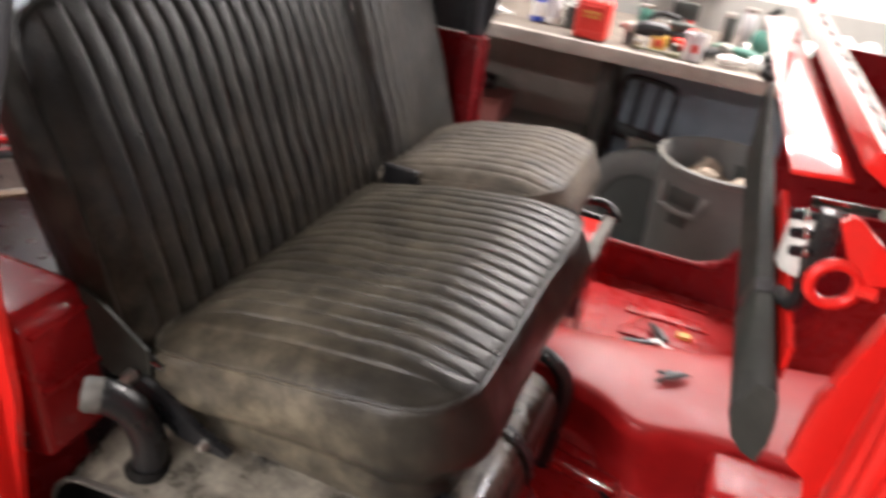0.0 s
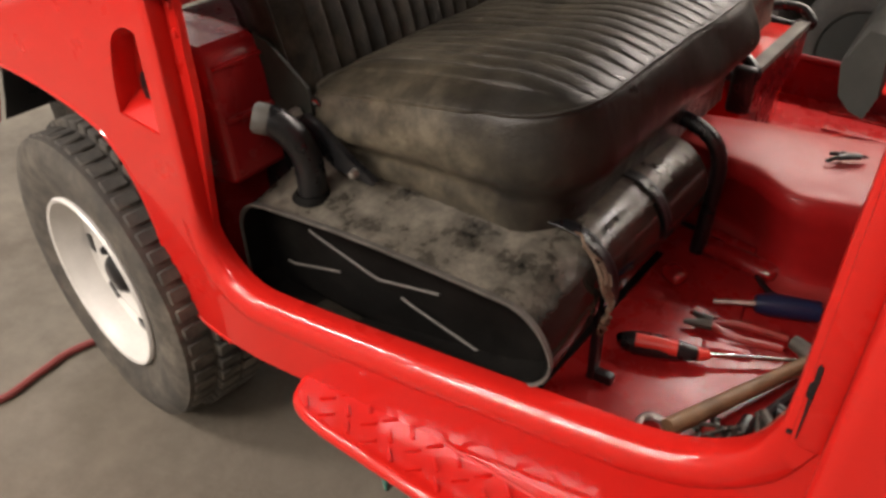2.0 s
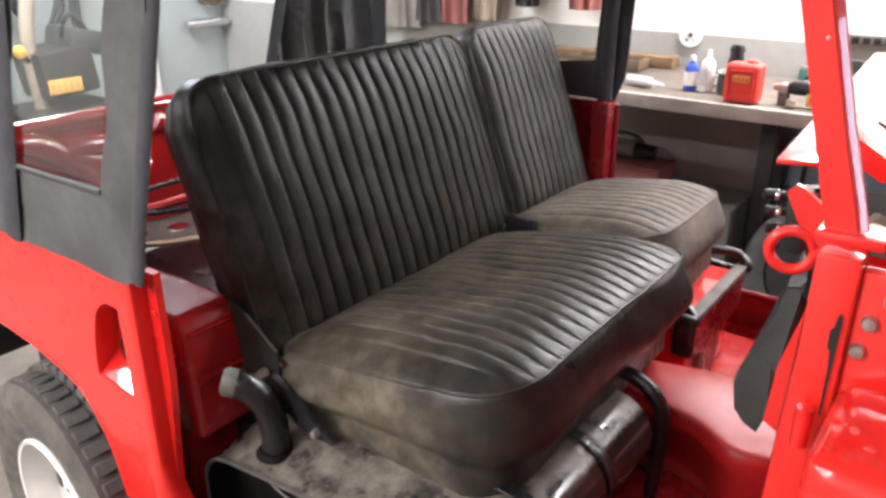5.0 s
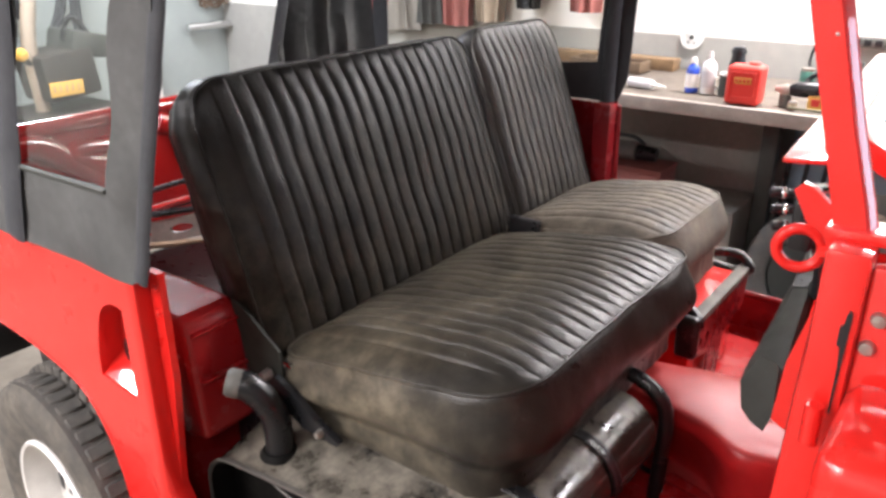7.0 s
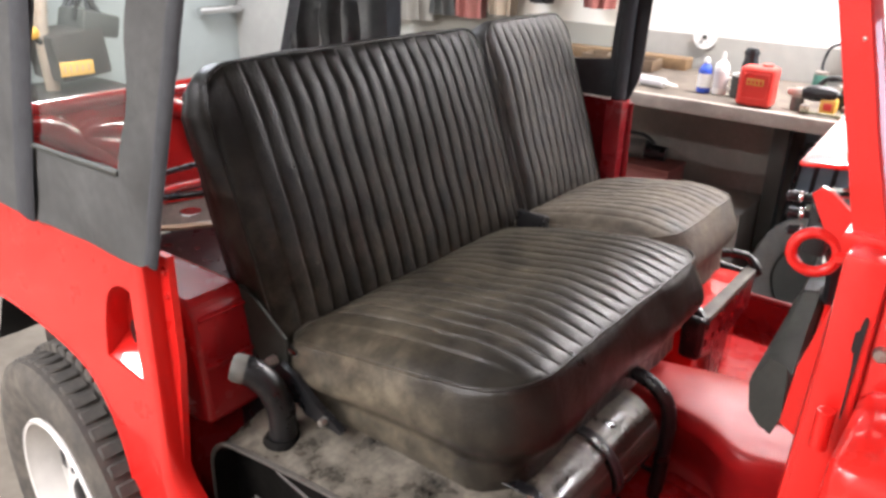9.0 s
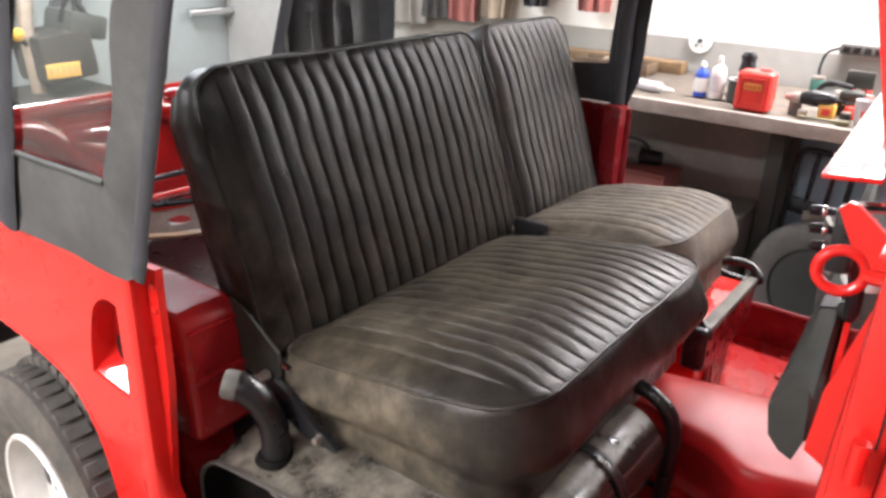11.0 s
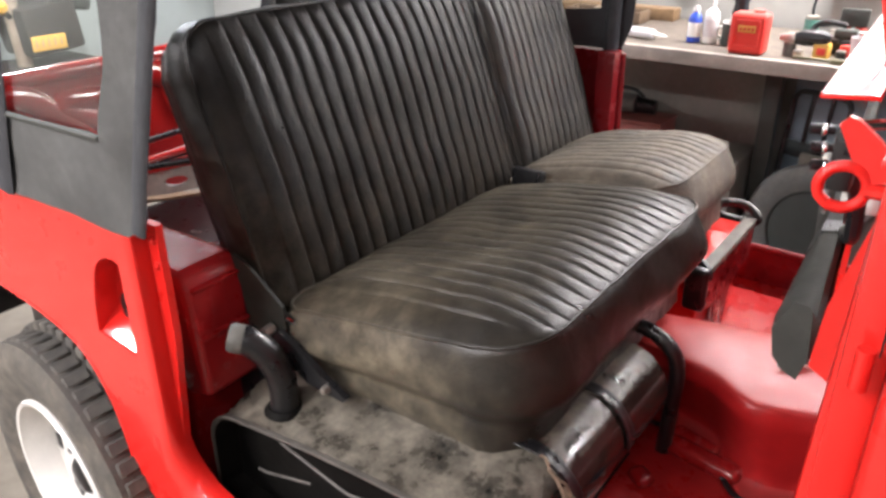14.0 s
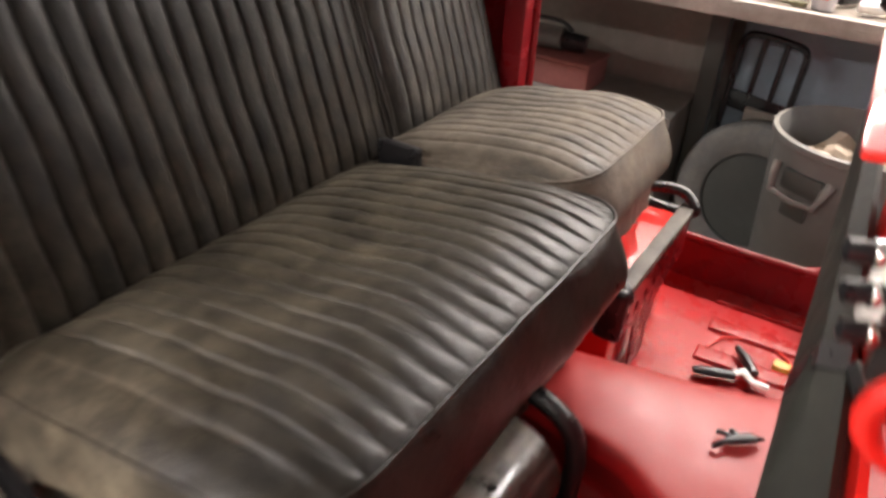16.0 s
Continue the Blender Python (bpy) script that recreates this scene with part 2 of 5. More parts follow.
    if not closed:
        out.append(pts[-1])
    return out


def sweep(bm, pts, radius, seg=10, closed=False, flat=1.0, up=None):
    """A tube along points; radius may be a list; flat squeezes it along the up direction."""
    pts = [Vector(p) for p in pts]
    n = len(pts)
    rings = []
    ref = Vector(up) if up else Vector((0.13, 0.31, 0.94))
    for i, p in enumerate(pts):
        a = pts[(i - 1) % n] if closed or i else p
        b = pts[(i + 1) % n] if closed or i < n - 1 else p
        d = (b - a).normalized()
        side = d.cross(ref)
        if side.length < 1e-4:
            side = d.cross(Vector((1, 0, 0)))
        side.normalize()
        top = side.cross(d).normalized()
        r = radius[i] if isinstance(radius, (list, tuple)) else radius
        rings.append([bm.verts.new(p + side * (r * math.cos(2 * math.pi * k / seg)) + top * (r * flat * math.sin(2 * math.pi * k / seg))) for k in range(seg)])
    for i in range(n if closed else n - 1):
        a, b = rings[i], rings[(i + 1) % n]
        for k in range(seg):
            bm.faces.new((a[k], a[(k + 1) % seg], b[(k + 1) % seg], b[k]))
    if not closed:
        bm.faces.new(rings[0][::-1])
        bm.faces.new(rings[-1])
    return bm


def swept(*a, **k):
    return sweep(bmesh.new(), *a, **k)


def lathe(bm, profile, seg=32, m=None, close=False):
    """Profile of (radius, height) turned about local z."""
    rings = [[bm.verts.new((r * math.cos(2 * math.pi * k / seg), r * math.sin(2 * math.pi * k / seg), h)) for k in range(seg)] for r, h in profile]
    count = len(rings)
    for i in range(count if close else count - 1):
        a, b = rings[i], rings[(i + 1) % count]
        for k in range(seg):
            bm.faces.new((a[k], a[(k + 1) % seg], b[(k + 1) % seg], b[k]))
    if not close:
        for ring, (r, h) in ((rings[0], profile[0]), (rings[-1], profile[-1])):
            if r > 1e-4:
                bm.faces.new(ring)
    if m is not None:
        bmesh.ops.transform(bm, matrix=m, verts=[v for ring in rings for v in ring])
    return bm


def turned(*a, **k):
    return lathe(bmesh.new(), *a, **k)


def sheet(loops, thick, place, cuts=()):
    """A flat sheet with an outline and holes, in (u, v); place(u, v, w) puts it in the world, w from 0 to thick."""
    bm = bmesh.new()
    edges = []
    for loop in loops:
        vs = [bm.verts.new((u, v, 0)) for u, v in loop]
        edges += [bm.edges.new((vs[i], vs[(i + 1) % len(vs)])) for i in range(len(vs))]
    bmesh.ops.triangle_fill(bm, edges=edges, use_beauty=True, use_dissolve=False)
    for c in cuts:
        bmesh.ops.bisect_plane(bm, geom=bm.verts[:] + bm.edges[:] + bm.faces[:], plane_co=(c, 0, 0), plane_no=(1, 0, 0))
    got = bmesh.ops.extrude_face_region(bm, geom=bm.faces[:])
    for v in got["geom"]:
        if isinstance(v, bmesh.types.BMVert):
            v.co.z = thick
    for v in bm.verts:
        v.co = Vector(place(v.co.x, v.co.y, v.co.z))
    return bm


def arc(cx, cy, r, a0, a1, n=8):
    return [(cx + r * math.cos(radians(a0 + (a1 - a0) * i / n)), cy + r * math.sin(radians(a0 + (a1 - a0) * i / n))) for i in range(n + 1)]


# ---- the building ----
def structure(name, bm, mat, label):
    return tagged(mesh_ob(name, bm, mat), label, name.split("_")[0], kind="structure")


structure("floor", boxed(-5, 5, -4, 3.05, -0.12, 0.0), CONCRETE, "bare stained grey-brown concrete garage floor")
BENCH_WALL = 2.82
structure("wall_north", boxed(-5, 5, BENCH_WALL, BENCH_WALL + 0.2, 0, 1.02), GREY_WALL, "grey painted lower part of the wall behind the bench")
structure("wall_north_upper", boxed(-5, 5, BENCH_WALL + 0.004, BENCH_WALL + 0.2, 1.02, 2.6), WHITE_WALL, "white painted upper part of the wall behind the bench")
structure("wall_west", boxed(-3.6, -3.4, -4, BENCH_WALL, 0, 2.6), BLUE_WALL, "blue-grey painted wall behind the vehicle")
east = bmesh.new()
for y0, y1, z0, z1 in ((-4, 1.45, 0, 2.6), (2.65, BENCH_WALL, 0, 2.6), (1.45, 2.65, 0, 0.8), (1.45, 2.65, 2.1, 2.6)):
    box(east, 4.0, 4.2, y0, y1, z0, z1)
structure("wall_east", east, ROOM, "plain drab garage wall with a window opening")
window = structure("window_1", boxed(4.08, 4.12, 1.45, 1.49, 0.8, 2.1), WHITE_WALL, "white-framed daylight window at the end of the bench")
for y0, y1, z0, z1 in ((2.61, 2.65, 0.8, 2.1), (1.49, 2.61, 0.8, 0.84), (1.49, 2.61, 2.06, 2.1), (2.03, 2.07, 0.84, 2.06)):
    part("window_frame", boxed(4.08, 4.12, y0, y1, z0, z1, 0.004), WHITE_WALL, window)
structure("wall_south", boxed(-3.4, 4.0, -3.4, -3.2, 0, 2.6), ROOM, "plain drab garage wall")
structure("ceiling", boxed(-5, 5, -4, 3.05, 2.6, 2.75), ROOM, "plain drab garage ceiling")


def ceiling_fitting(x, y, z, turn=0):
    e = empty("ceiling_light", x, y, z, "white fluorescent strip light with two glowing tubes", "lamp", "strip lights")
    e.rotation_euler.z = radians(turn)
    part("housing", boxed(-0.62, 0.62, -0.09, 0.09, 0.0, 2.6 - z, 0.01), WHITE_RIM, e)
    for dy in (-0.045, 0.045):
        part("tube", swept([(-0.58, dy, -0.02), (0.58, dy, -0.02)], 0.013, 10), TUBE, e, "glowing fluorescent tube")
    return e


TUBE = emitter("tube_glow", (1.0, 0.93, 0.82), 14)
ceiling_fitting(-1.55, -1.35, 2.5)
ceiling_fitting(-0.15, -1.5, 2.5)
ceiling_fitting(-0.7, -2.7, 2.5)
# made-up housing and tubes for the footwell fill lamp
ceiling_fitting(1.5, -1.5, 2.5)
ceiling_fitting(-2.3, 1.1, 2.5, 90)
ceiling_fitting(0.6, 2.45, 2.43)
ceiling_fitting(2.0, 2.4, 2.43)

# ---- the vehicle ----
car = empty("off_road_vehicle", -0.1, 0.75, 0.0, "red open-sided off-road vehicle under restoration, glossy new paint", "car")


def taper(x):
    return 0.06 * min(max((x - 0.05) / 0.62, 0), 1) + 0.02 * min(max((x - 0.67) / 0.15, 0), 1)


DOOR = ([(-0.03, 0.98), (-0.03, 0.62)] + [(-0.028, 0.58), (-0.015, 0.545), (0.01, 0.518), (0.05, 0.503), (0.1, 0.5)]
        + [(0.25, 0.508), (0.45, 0.522), (0.62, 0.536), (0.7, 0.545), (0.755, 0.562), (0.8, 0.598), (0.824, 0.65), (0.832, 0.7), (0.832, 1.2)])
ARCH = [(-0.02, 0.368), (-0.09, 0.378), (-0.135, 0.41), (-0.158, 0.47), (-0.17, 0.55), (-0.195, 0.63), (-0.24, 0.69), (-0.3, 0.72), (-0.42, 0.742), (-0.55, 0.75),
        (-0.6, 0.74), (-0.625, 0.71), (-0.655, 0.65), (-0.686, 0.6)]
def offset_line(line, n):
    """A line of (x, z) set into the panel by n."""
    out = []
    for i, p in enumerate(line):
        a, b = line[max(i - 1, 0)], line[min(i + 1, len(line) - 1)]
        d = Vector((b[0] - a[0], b[1] - a[1])).normalized()
        out.append((p[0] + d.y * n, p[1] - d.x * n))
    return out


EDGE = [(p.x, p.z) for p in smooth_line([(u, 0, v) for u, v in [(-0.03, 0.98), (-0.03, 0.8)] + DOOR[1:-1] + [(0.833, 0.9), (0.842, 1.2)]], 4)]
OUTLINE = [(-0.86, 0.965)] + [(u, min(v, 0.965)) if u < 0.1 else (u, v) for u, v in offset_line(EDGE, 0.03)] + [(1.5, 1.2), (1.5, 0.385), (0.2, 0.372)] + ARCH + [(-0.74, 0.592), (-0.81, 0.6), (-0.86, 0.66)]
POCKET = [(p.x, p.z) for p in smooth_line([(u, 0, v) for u, v in ((-0.172, 0.769), (-0.169, 0.8), (-0.16, 0.84), (-0.145, 0.88), (-0.12, 0.9), (-0.095, 0.902), (-0.075, 0.888), (-0.064, 0.855), (-0.06, 0.81), (-0.06, 0.757))], 4)]
POCKET = [(-0.113 + (u + 0.116) * 1.18, 0.83 + (v - 0.83) * 1.12) for u, v in POCKET]
CUTS = (0.05, 0.15, 0.3, 0.45, 0.6, 0.67, 0.75, 0.82)


def near_side(u, v, w):
    return (u, taper(u) + w, v)


wpart("body_side", sheet([OUTLINE, POCKET], 0.012, near_side, CUTS), RED, car, "glossy red body side with open doorway and wheel arch", 30)
# rolled edge round the doorway: over the top and down inside
SILL_SECTION = ((0.05, 0.004), (0.045, -0.0015), (0.037, -0.0035), (0.026, -0.0025), (0.0145, 0.002), (0.006, 0.0095), (0.001, 0.0185), (0.0, 0.032), (0.002, 0.044), (0.012, 0.05), (0.07, 0.05))
POST_SECTION = ((0.05, 0.004), (0.0455, -0.001), (0.044, -0.0035), (0.02, -0.004), (0.006, -0.004), (0.002, -0.002), (0.0, 0.003), (0.0, 0.026), (0.002, 0.03), (0.022, 0.04), (0.07, 0.042))
roll = bmesh.new()
rows = []
for i, p in enumerate(EDGE):
    k = min(1, max(0, (p[1] - 0.53) / 0.12))
    row = []
    for (n0, y0), (n1, y1) in zip(SILL_SECTION, POST_SECTION):
        n, y = n0 + (n1 - n0) * k, y0 + (y1 - y0) * k
        u, v = offset_line(EDGE[max(0, i - 1):i + 2], n)[min(i, 1)]
        row.append(roll.verts.new((u, taper(u if n > 0.03 else p[0]) + y, v)))
    rows.append(row)
for a, b in zip(rows, rows[1:]):
    for k in range(len(a) - 1):
        roll.faces.new((a[k], a[k + 1], b[k + 1], b[k]))
wpart("door_edge", roll, RED, car, "smooth rolled red doorway edge", 32)
wpart("arch_lip", swept([(p.x, 0.004, p.z) for p in smooth_line([(u, 0, v) for u, v in ARCH], 4)], 0.006, 8), RED, car)
wpart("top_rail", swept([(-0.86, 0.004, 0.966), (-0.035, 0.004, 0.966)], 0.008, 8), RED, car)
side = [p for p in EDGE if p[0] < 0.0 and 0.6 < p[1] < 0.981]
lead = offset_line(side, -1.0)
flange = []
for (u, v), (a, b) in zip(side, lead):
    k = 0.024 * min(1, max(0, (v - 0.6) / 0.2))
    flange.append((u + (a - u) * k, v + (b - v) * k))
wpart("post_flange", sheet([offset_line(side, 0.004) + flange[::-1]], 0.012, lambda u, v, w: (u, 0.023 + w, v)), RED, car, smooth=30)
for z in (0.965, 0.925):
    wpart("bolt", turned([(0.0, 0.005), (0.005, 0.004), (0.0075, 0.0), (0.0075, -0.003)], 12, pose(-0.017, 0.023, z - 0.01, 90, 0, 0)), RED, car)
# pocket in the side
pk = bmesh.new()
front = [pk.verts.new((u, 0.004, v)) for u, v in POCKET]
back = [pk.verts.new((u * 0.97 - 0.006, 0.042, 0.83 + (v - 0.83) * 0.8 + 0.016)) for u, v in POCKET]
for i in range(len(front)):
    k = (i + 1) % len(front)
    pk.faces.new((front[i], front[k], back[k], back[i]))
pk.faces.new(back)
wpart("fuel_pocket", pk, RED, car, "recessed red pocket with a dark filler hole")
wpart("filler_hole", turned([(0.0, 0.0), (0.022, 0.0), (0.024, 0.008)], 20, pose(-0.142, 0.036, 0.802, 90, 0, 0) @ Matrix.Diagonal((0.62, 1.05, 0.3, 1))), BLACK, car, "dark filler hole")

FLOOR = 0.43
# far body side, rear panel, floors
FAR = 1.45
far_outline = [(-0.86, 0.99), (0.05, 0.99), (0.055, 0.7), (0.07, 0.62), (0.12, 0.555), (0.2, 0.535), (0.7, 0.53), (0.78, 0.56), (0.82, 0.64), (0.82, 1.14), (1.5, 1.14), (1.5, 0.38), (-0.02, 0.38),
               (-0.16, 0.46), (-0.2, 0.63), (-0.3, 0.72), (-0.6, 0.74), (-0.7, 0.6), (-0.86, 0.62)]
# same red as the near side; its shade is painted in
wpart("body_side", sheet([far_outline], 0.014, lambda u, v, w: (u, FAR + w, v)), SHADED_RED, car, "red far body side with open doorway, shade in its colour", 30)
wpart("door_lip", swept([(p.x, FAR, p.z) for p in smooth_line([(u, 0, v) for u, v in far_outline[1:10]], 4)], 0.009, 8), SHADED_RED, car)
wpart("door_post", boxed(0.0, 0.05, FAR - 0.05, FAR + 0.002, 0.56, 1.0, 0.006), SHADED_RED, car)
wpart("rear_panel", boxed(-0.882, -0.862, 0.0, FAR + 0.014, 0.64, 1.02, 0.008), GLOSS_RED, car)
wpart("rear_floor", boxed(-0.86, -0.1, 0.2, FAR - 0.2, 0.62, 0.635), BLACK, car, "black rear floor")
pan = [(-0.12, 0.02), (0.05, 0.02), (0.67, 0.077), (0.82, 0.097), (1.2, 0.097), (1.2, FAR), (-0.12, FAR)]
wpart("front_floor", sheet([pan], 0.012, lambda u, v, w: (u, v, FLOOR - 0.012 + w)), RED_DUSTY, car, "red painted front floor pan, dusty")


# thin black sheet over the red pan below the tank
wpart("undercoat", boxed(-0.1, 0.5, 0.05, 0.6, FLOOR + 0.001, FLOOR + 0.005), TANK_END, car, "thin black sheet on the floor pan below the tank")


def wheelhouse(y0, y1, y_wall):
    """A housing over the wheel, open below along the arch, with its inner wall."""
    prof = [(-0.86, 0.83), (-0.2, 0.86), (-0.08, 0.86), (-0.055, 0.845), (-0.03, 0.64), (-0.085, 0.63), (-0.085, 0.43), (-0.12, 0.43)] + [(u - 0.006, v + 0.01) for u, v in ARCH[3:]] + [(-0.76, 0.62), (-0.86, 0.7)]
    ob = wpart("wheel_house", sheet([prof], y1 - y0, lambda u, v, w: (u, y0 + w, v)), SHADED_HOUSE_RED, car, "rounded red wheel housing, shade in its colour", 30)
    soft = ob.modifiers.new("round", "BEVEL")
    soft.width, soft.segments, soft.limit_method, soft.angle_limit = 0.014, 3, "ANGLE", radians(50)
    for z0, z1, dx in ((0.745, 0.752, 0.0), (0.828, 0.834, -0.012)):
        wpart("pressed_step", boxed(-0.06 + dx, -0.034 + dx, y0 + 0.012, y1 - 0.012, z0, z1, 0.003), SHADED_HOUSE_RED, car)
    wpart("house_wall", boxed(-0.855, -0.03, y_wall, y_wall + 0.01, 0.44, 0.8), BLACK, car, "black inner wall of the wheel housing")
    return ob


wheelhouse(0.08, 0.2, 0.186)
wheelhouse(FAR - 0.2, FAR, FAR - 0.196)

liner = bmesh.new()
prev = None
for u, v in ARCH[2:]:
    d = (Vector((-0.415, 0.33)) - Vector((u, v))).normalized() * 0.003
    cur = [liner.verts.new((u + d.x, y, v + d.y)) for y in (0.02, 0.19)]
    if prev:
        liner.faces.new((prev[0], prev[1], cur[1], cur[0]))
    prev = cur
wpart("arch_liner", liner, BLACK, car, "black lining of the wheel arch")

# transmission hump: rings across the floor, front to back
def hump_ring(x, y0, y1, top):
    s1 = y1 + 0.02
    b = 0.075 * min(1, max(0, (0.72 - x) / 0.12))
    return [(x, y0 + b - 0.03, FLOOR - 0.004), (x, y0 + b - 0.028, FLOOR + 0.006), (x, y0 + b + 0.012, FLOOR + 0.01), (x, y0 + 0.75 * b + 0.008, FLOOR + 0.06), (x, y0 + 0.2 * b - 0.006, top - 0.05), (x, y0 - 0.008, top - 0.036), (x, y0 - 0.004, top - 0.01), (x, y0 + 0.004, top - 0.002), (x, y0 + 0.02, top), (x, (y0 + y1) / 2, top + 0.008),
            (x, y1 - 0.03, top), (x, y1, top - 0.012), (x, y1 + 0.006, top - 0.04), (x, y1 + 0.012, FLOOR + 0.06), (x, s1, FLOOR - 0.004)]


hump = bmesh.new()
stations = [(0.3, 0.72, 0.85, 0.6), (0.42, 0.71, 0.85, 0.612), (0.5, 0.69, 0.855, 0.62), (0.56, 0.675, 0.865, 0.624), (0.61, 0.668, 0.875, 0.623), (0.645, 0.645, 0.885, 0.62), (0.68, 0.623, 0.9, 0.617), (0.72, 0.628, 0.915, 0.616), (0.76, 0.645, 0.93, 0.616), (0.82, 0.66, 0.945, 0.618), (0.95, 0.66, 0.97, 0.62), (1.2, 0.65, 1.0, 0.64)]
grid = [[hump.verts.new(p) for p in hump_ring(*st)] for st in stations]
for a, b in zip(grid, grid[1:]):
    for k in range(len(a) - 1):
        hump.faces.new((a[k], a[k + 1], b[k + 1], b[k]))
hump_ob = wpart("transmission_cover", hump, HUMP_RED, car, "dull red transmission hump between the footwells", 60)
sub = hump_ob.modifiers.new("round", "SUBSURF")
sub.levels = sub.render_levels = 2
# pressed ribs in the near footwell
for x0, x1, y, w, turn, top in ((0.53, 0.695, 0.668, 0.021, -9, 0.026), (0.545, 0.64, 0.71, 0.014, -14, 0.02), (0.536, 0.572, 0.53, 0.022, 62, 0.022), (0.655, 0.73, 0.405, 0.012, 22, 0.009), (0.6, 0.68, 0.5, 0.03, 12, 0.006)):
    bar = boxed(0, x1 - x0, -w, w, -0.004, top, min(0.018, top * 0.66, w * 0.85), pose(x0, y, FLOOR, 0, 0, turn), 5)
    wpart("floor_rib", bar, RIB_RED if top > 0.015 else RED_DUSTY, car, "raised red rib of the floor pan")
wpart("floor_cable", swept(smooth_line([(0.45, 0.715, FLOOR + 0.007), (0.53, 0.705, FLOOR + 0.008), (0.587, 0.69, FLOOR + 0.008), (0.65, 0.642, FLOOR + 0.008), (0.7, 0.594, FLOOR + 0.008), (0.76, 0.6, FLOOR + 0.008), (0.95, 0.6, FLOOR + 0.008)], 5), 0.005, 8), BLACK, car, "black cable along the hump")
wpart("floor_box", boxed(0.81, 0.98, 0.5, 0.62, FLOOR, 0.63, 0.02, seg=3), RED_DUSTY, car, "raised red box beside the hump")
for x0, x1, y in ((0.57, 0.78, 1.408), (0.583, 0.79, 1.304), (0.584, 0.79, 1.196)):
    wpart("floor_rib", boxed(0, x1 - x0, -0.022, 0.022, -0.004, 0.007, 0.0055, pose(x0, y, FLOOR, 0, 0, 3), 3), RED_DUSTY, car, "raised red rib of the floor pan")
# fire wall and toe board
toe = bmesh.new()
vs = [toe.verts.new(p) for p in ((0.98, 0.06, FLOOR), (0.98, FAR, FLOOR), (1.2, FAR, 0.75), (1.2, 0.06, 0.75), (1.2, FAR, 1.14), (1.2, 0.06, 1.14))]
toe.faces.new(vs[:4])
toe.faces.new((vs[3], vs[2], vs[4], vs[5]))
wpart("fire_wall", toe, RED_DUSTY, car)

# side step under the doorway
step_line = [(p.x, p.y) for p in smooth_line([(0.17, 0.07, 0), (0.162, 0.03, 0), (0.168, -0.006, 0), (0.19, -0.03, 0), (0.24, -0.041, 0), (0.3, -0.043, 0), (0.6, -0.045, 0), (0.9, -0.045, 0), (0.945, -0.02, 0), (0.95, 0.07, 0)], 3)]
step = wpart("side_step", sheet([step_line], 0.02, lambda u, v, w: (u, v, 0.365 + w)), RED, car, "red side step with raised tread bars", 30)
wpart("step_skirt", swept([(u, v, 0.371) for u, v in step_line[1:-1]], 0.0145, 12), RED, step)
for i in range(17):
    for k in range(3):
        turn = 42 if (i + k) % 2 else -44
        wpart("tread_bar", boxed(-0.013, 0.013, -0.0028, 0.0028, -0.002, 0.0048, 0.0024, pose(0.2 + 0.043 * i + 0.0215 * (k % 2), -0.03 + 0.026 * k, 0.384, 0, 0, turn), 2), RED, step)
wpart("step_seam", swept([(0.19, 0.036, 0.385), (0.95, 0.034, 0.385)], 0.003, 6), RED, step)


# ---- rear wheel ----
def build_wheel(name, x, y, z, face):
    e = empty(name, x, y, z, "white steel wheel with a worn all-terrain tyre", "wheel", "road wheels")
    e.rotation_euler.z = radians(-5)
    turn = pose(0, 0, 0, 90 if face > 0 else -90, 0, 0)
    R, W = 0.325, 0.2
    prof = [(0.186, 0.0), (0.205, 0.006), (0.232, 0.014), (0.27, 0.018), (0.298, 0.012), (0.302, 0.009), (0.31, 0.006), (0.312, -0.012), (R - 0.016, -0.03), (R - 0.014, -0.1), (R - 0.016, -0.17), (0.3, -0.205), (0.26, -0.215), (0.186, -0.2)]
    part("tyre", turned(prof, 64, turn, close=True), RUBBER, e, "dusty black tyre with blocky tread", 50)
    tread = bmesh.new()
    for i in range(52):
        a = 2 * math.pi * i / 52
        for k, (w0, w1) in enumerate(((-0.004, -0.05), (-0.055, -0.1), (-0.105, -0.15), (-0.155, -0.2))):
            m = Matrix.Rotation(a + 0.03 * (k % 2), 4, "Z")
            lean = 0.012 if k in (0, 3) else 0
            box(tread, R - 0.03, R + 0.002 - lean, -0.0135, 0.0135, w1, w0, 0.003, turn @ m, 1)
    part("tread", tread, RUBBER, e)
    rim_prof = [(r * 0.93, h) for r, h in [(0.2, -0.004), (0.204, 0.006), (0.2, 0.012), (0.193, 0.01), (0.188, -0.004), (0.182, -0.012), (0.178, -0.05), (0.165, -0.062), (0.14, -0.05), (0.115, -0.045), (0.095, -0.055), (0.088, -0.058), (0.06, -0.058), (0.055, -0.062), (0.055, -0.1), (0.18, -0.11), (0.198, -0.05)]]
    part("rim", turned(rim_prof, 56, turn, close=True), WHITE_RIM, e, "white painted steel rim", 30)
    part("hub", turned([(0.0, -0.02), (0.03, -0.022), (0.04, -0.03), (0.05, -0.05), (0.053, -0.07)], 24, turn), BLACK, e, "black axle hub")
    for i in range(5):
        a = 2 * math.pi * (i + 0.3) / 5
        part("lug_nut", turned([(0.0, 0.012), (0.007, 0.01), (0.011, 0.0), (0.011, -0.01)], 6, turn @ pose(0.075 * math.cos(a), 0.075 * math.sin(a), -0.05)), BLACK, e)
    for i in range(8):
        a = 2 * math.pi * i / 8
        slot = bmesh.new()
        box(slot, -0.012, 0.012, -0.02, 0.02, -0.004, 0.002, 0.003, turn @ Matrix.Rotation(a, 4, "Z") @ pose(0.15, 0, -0.052))
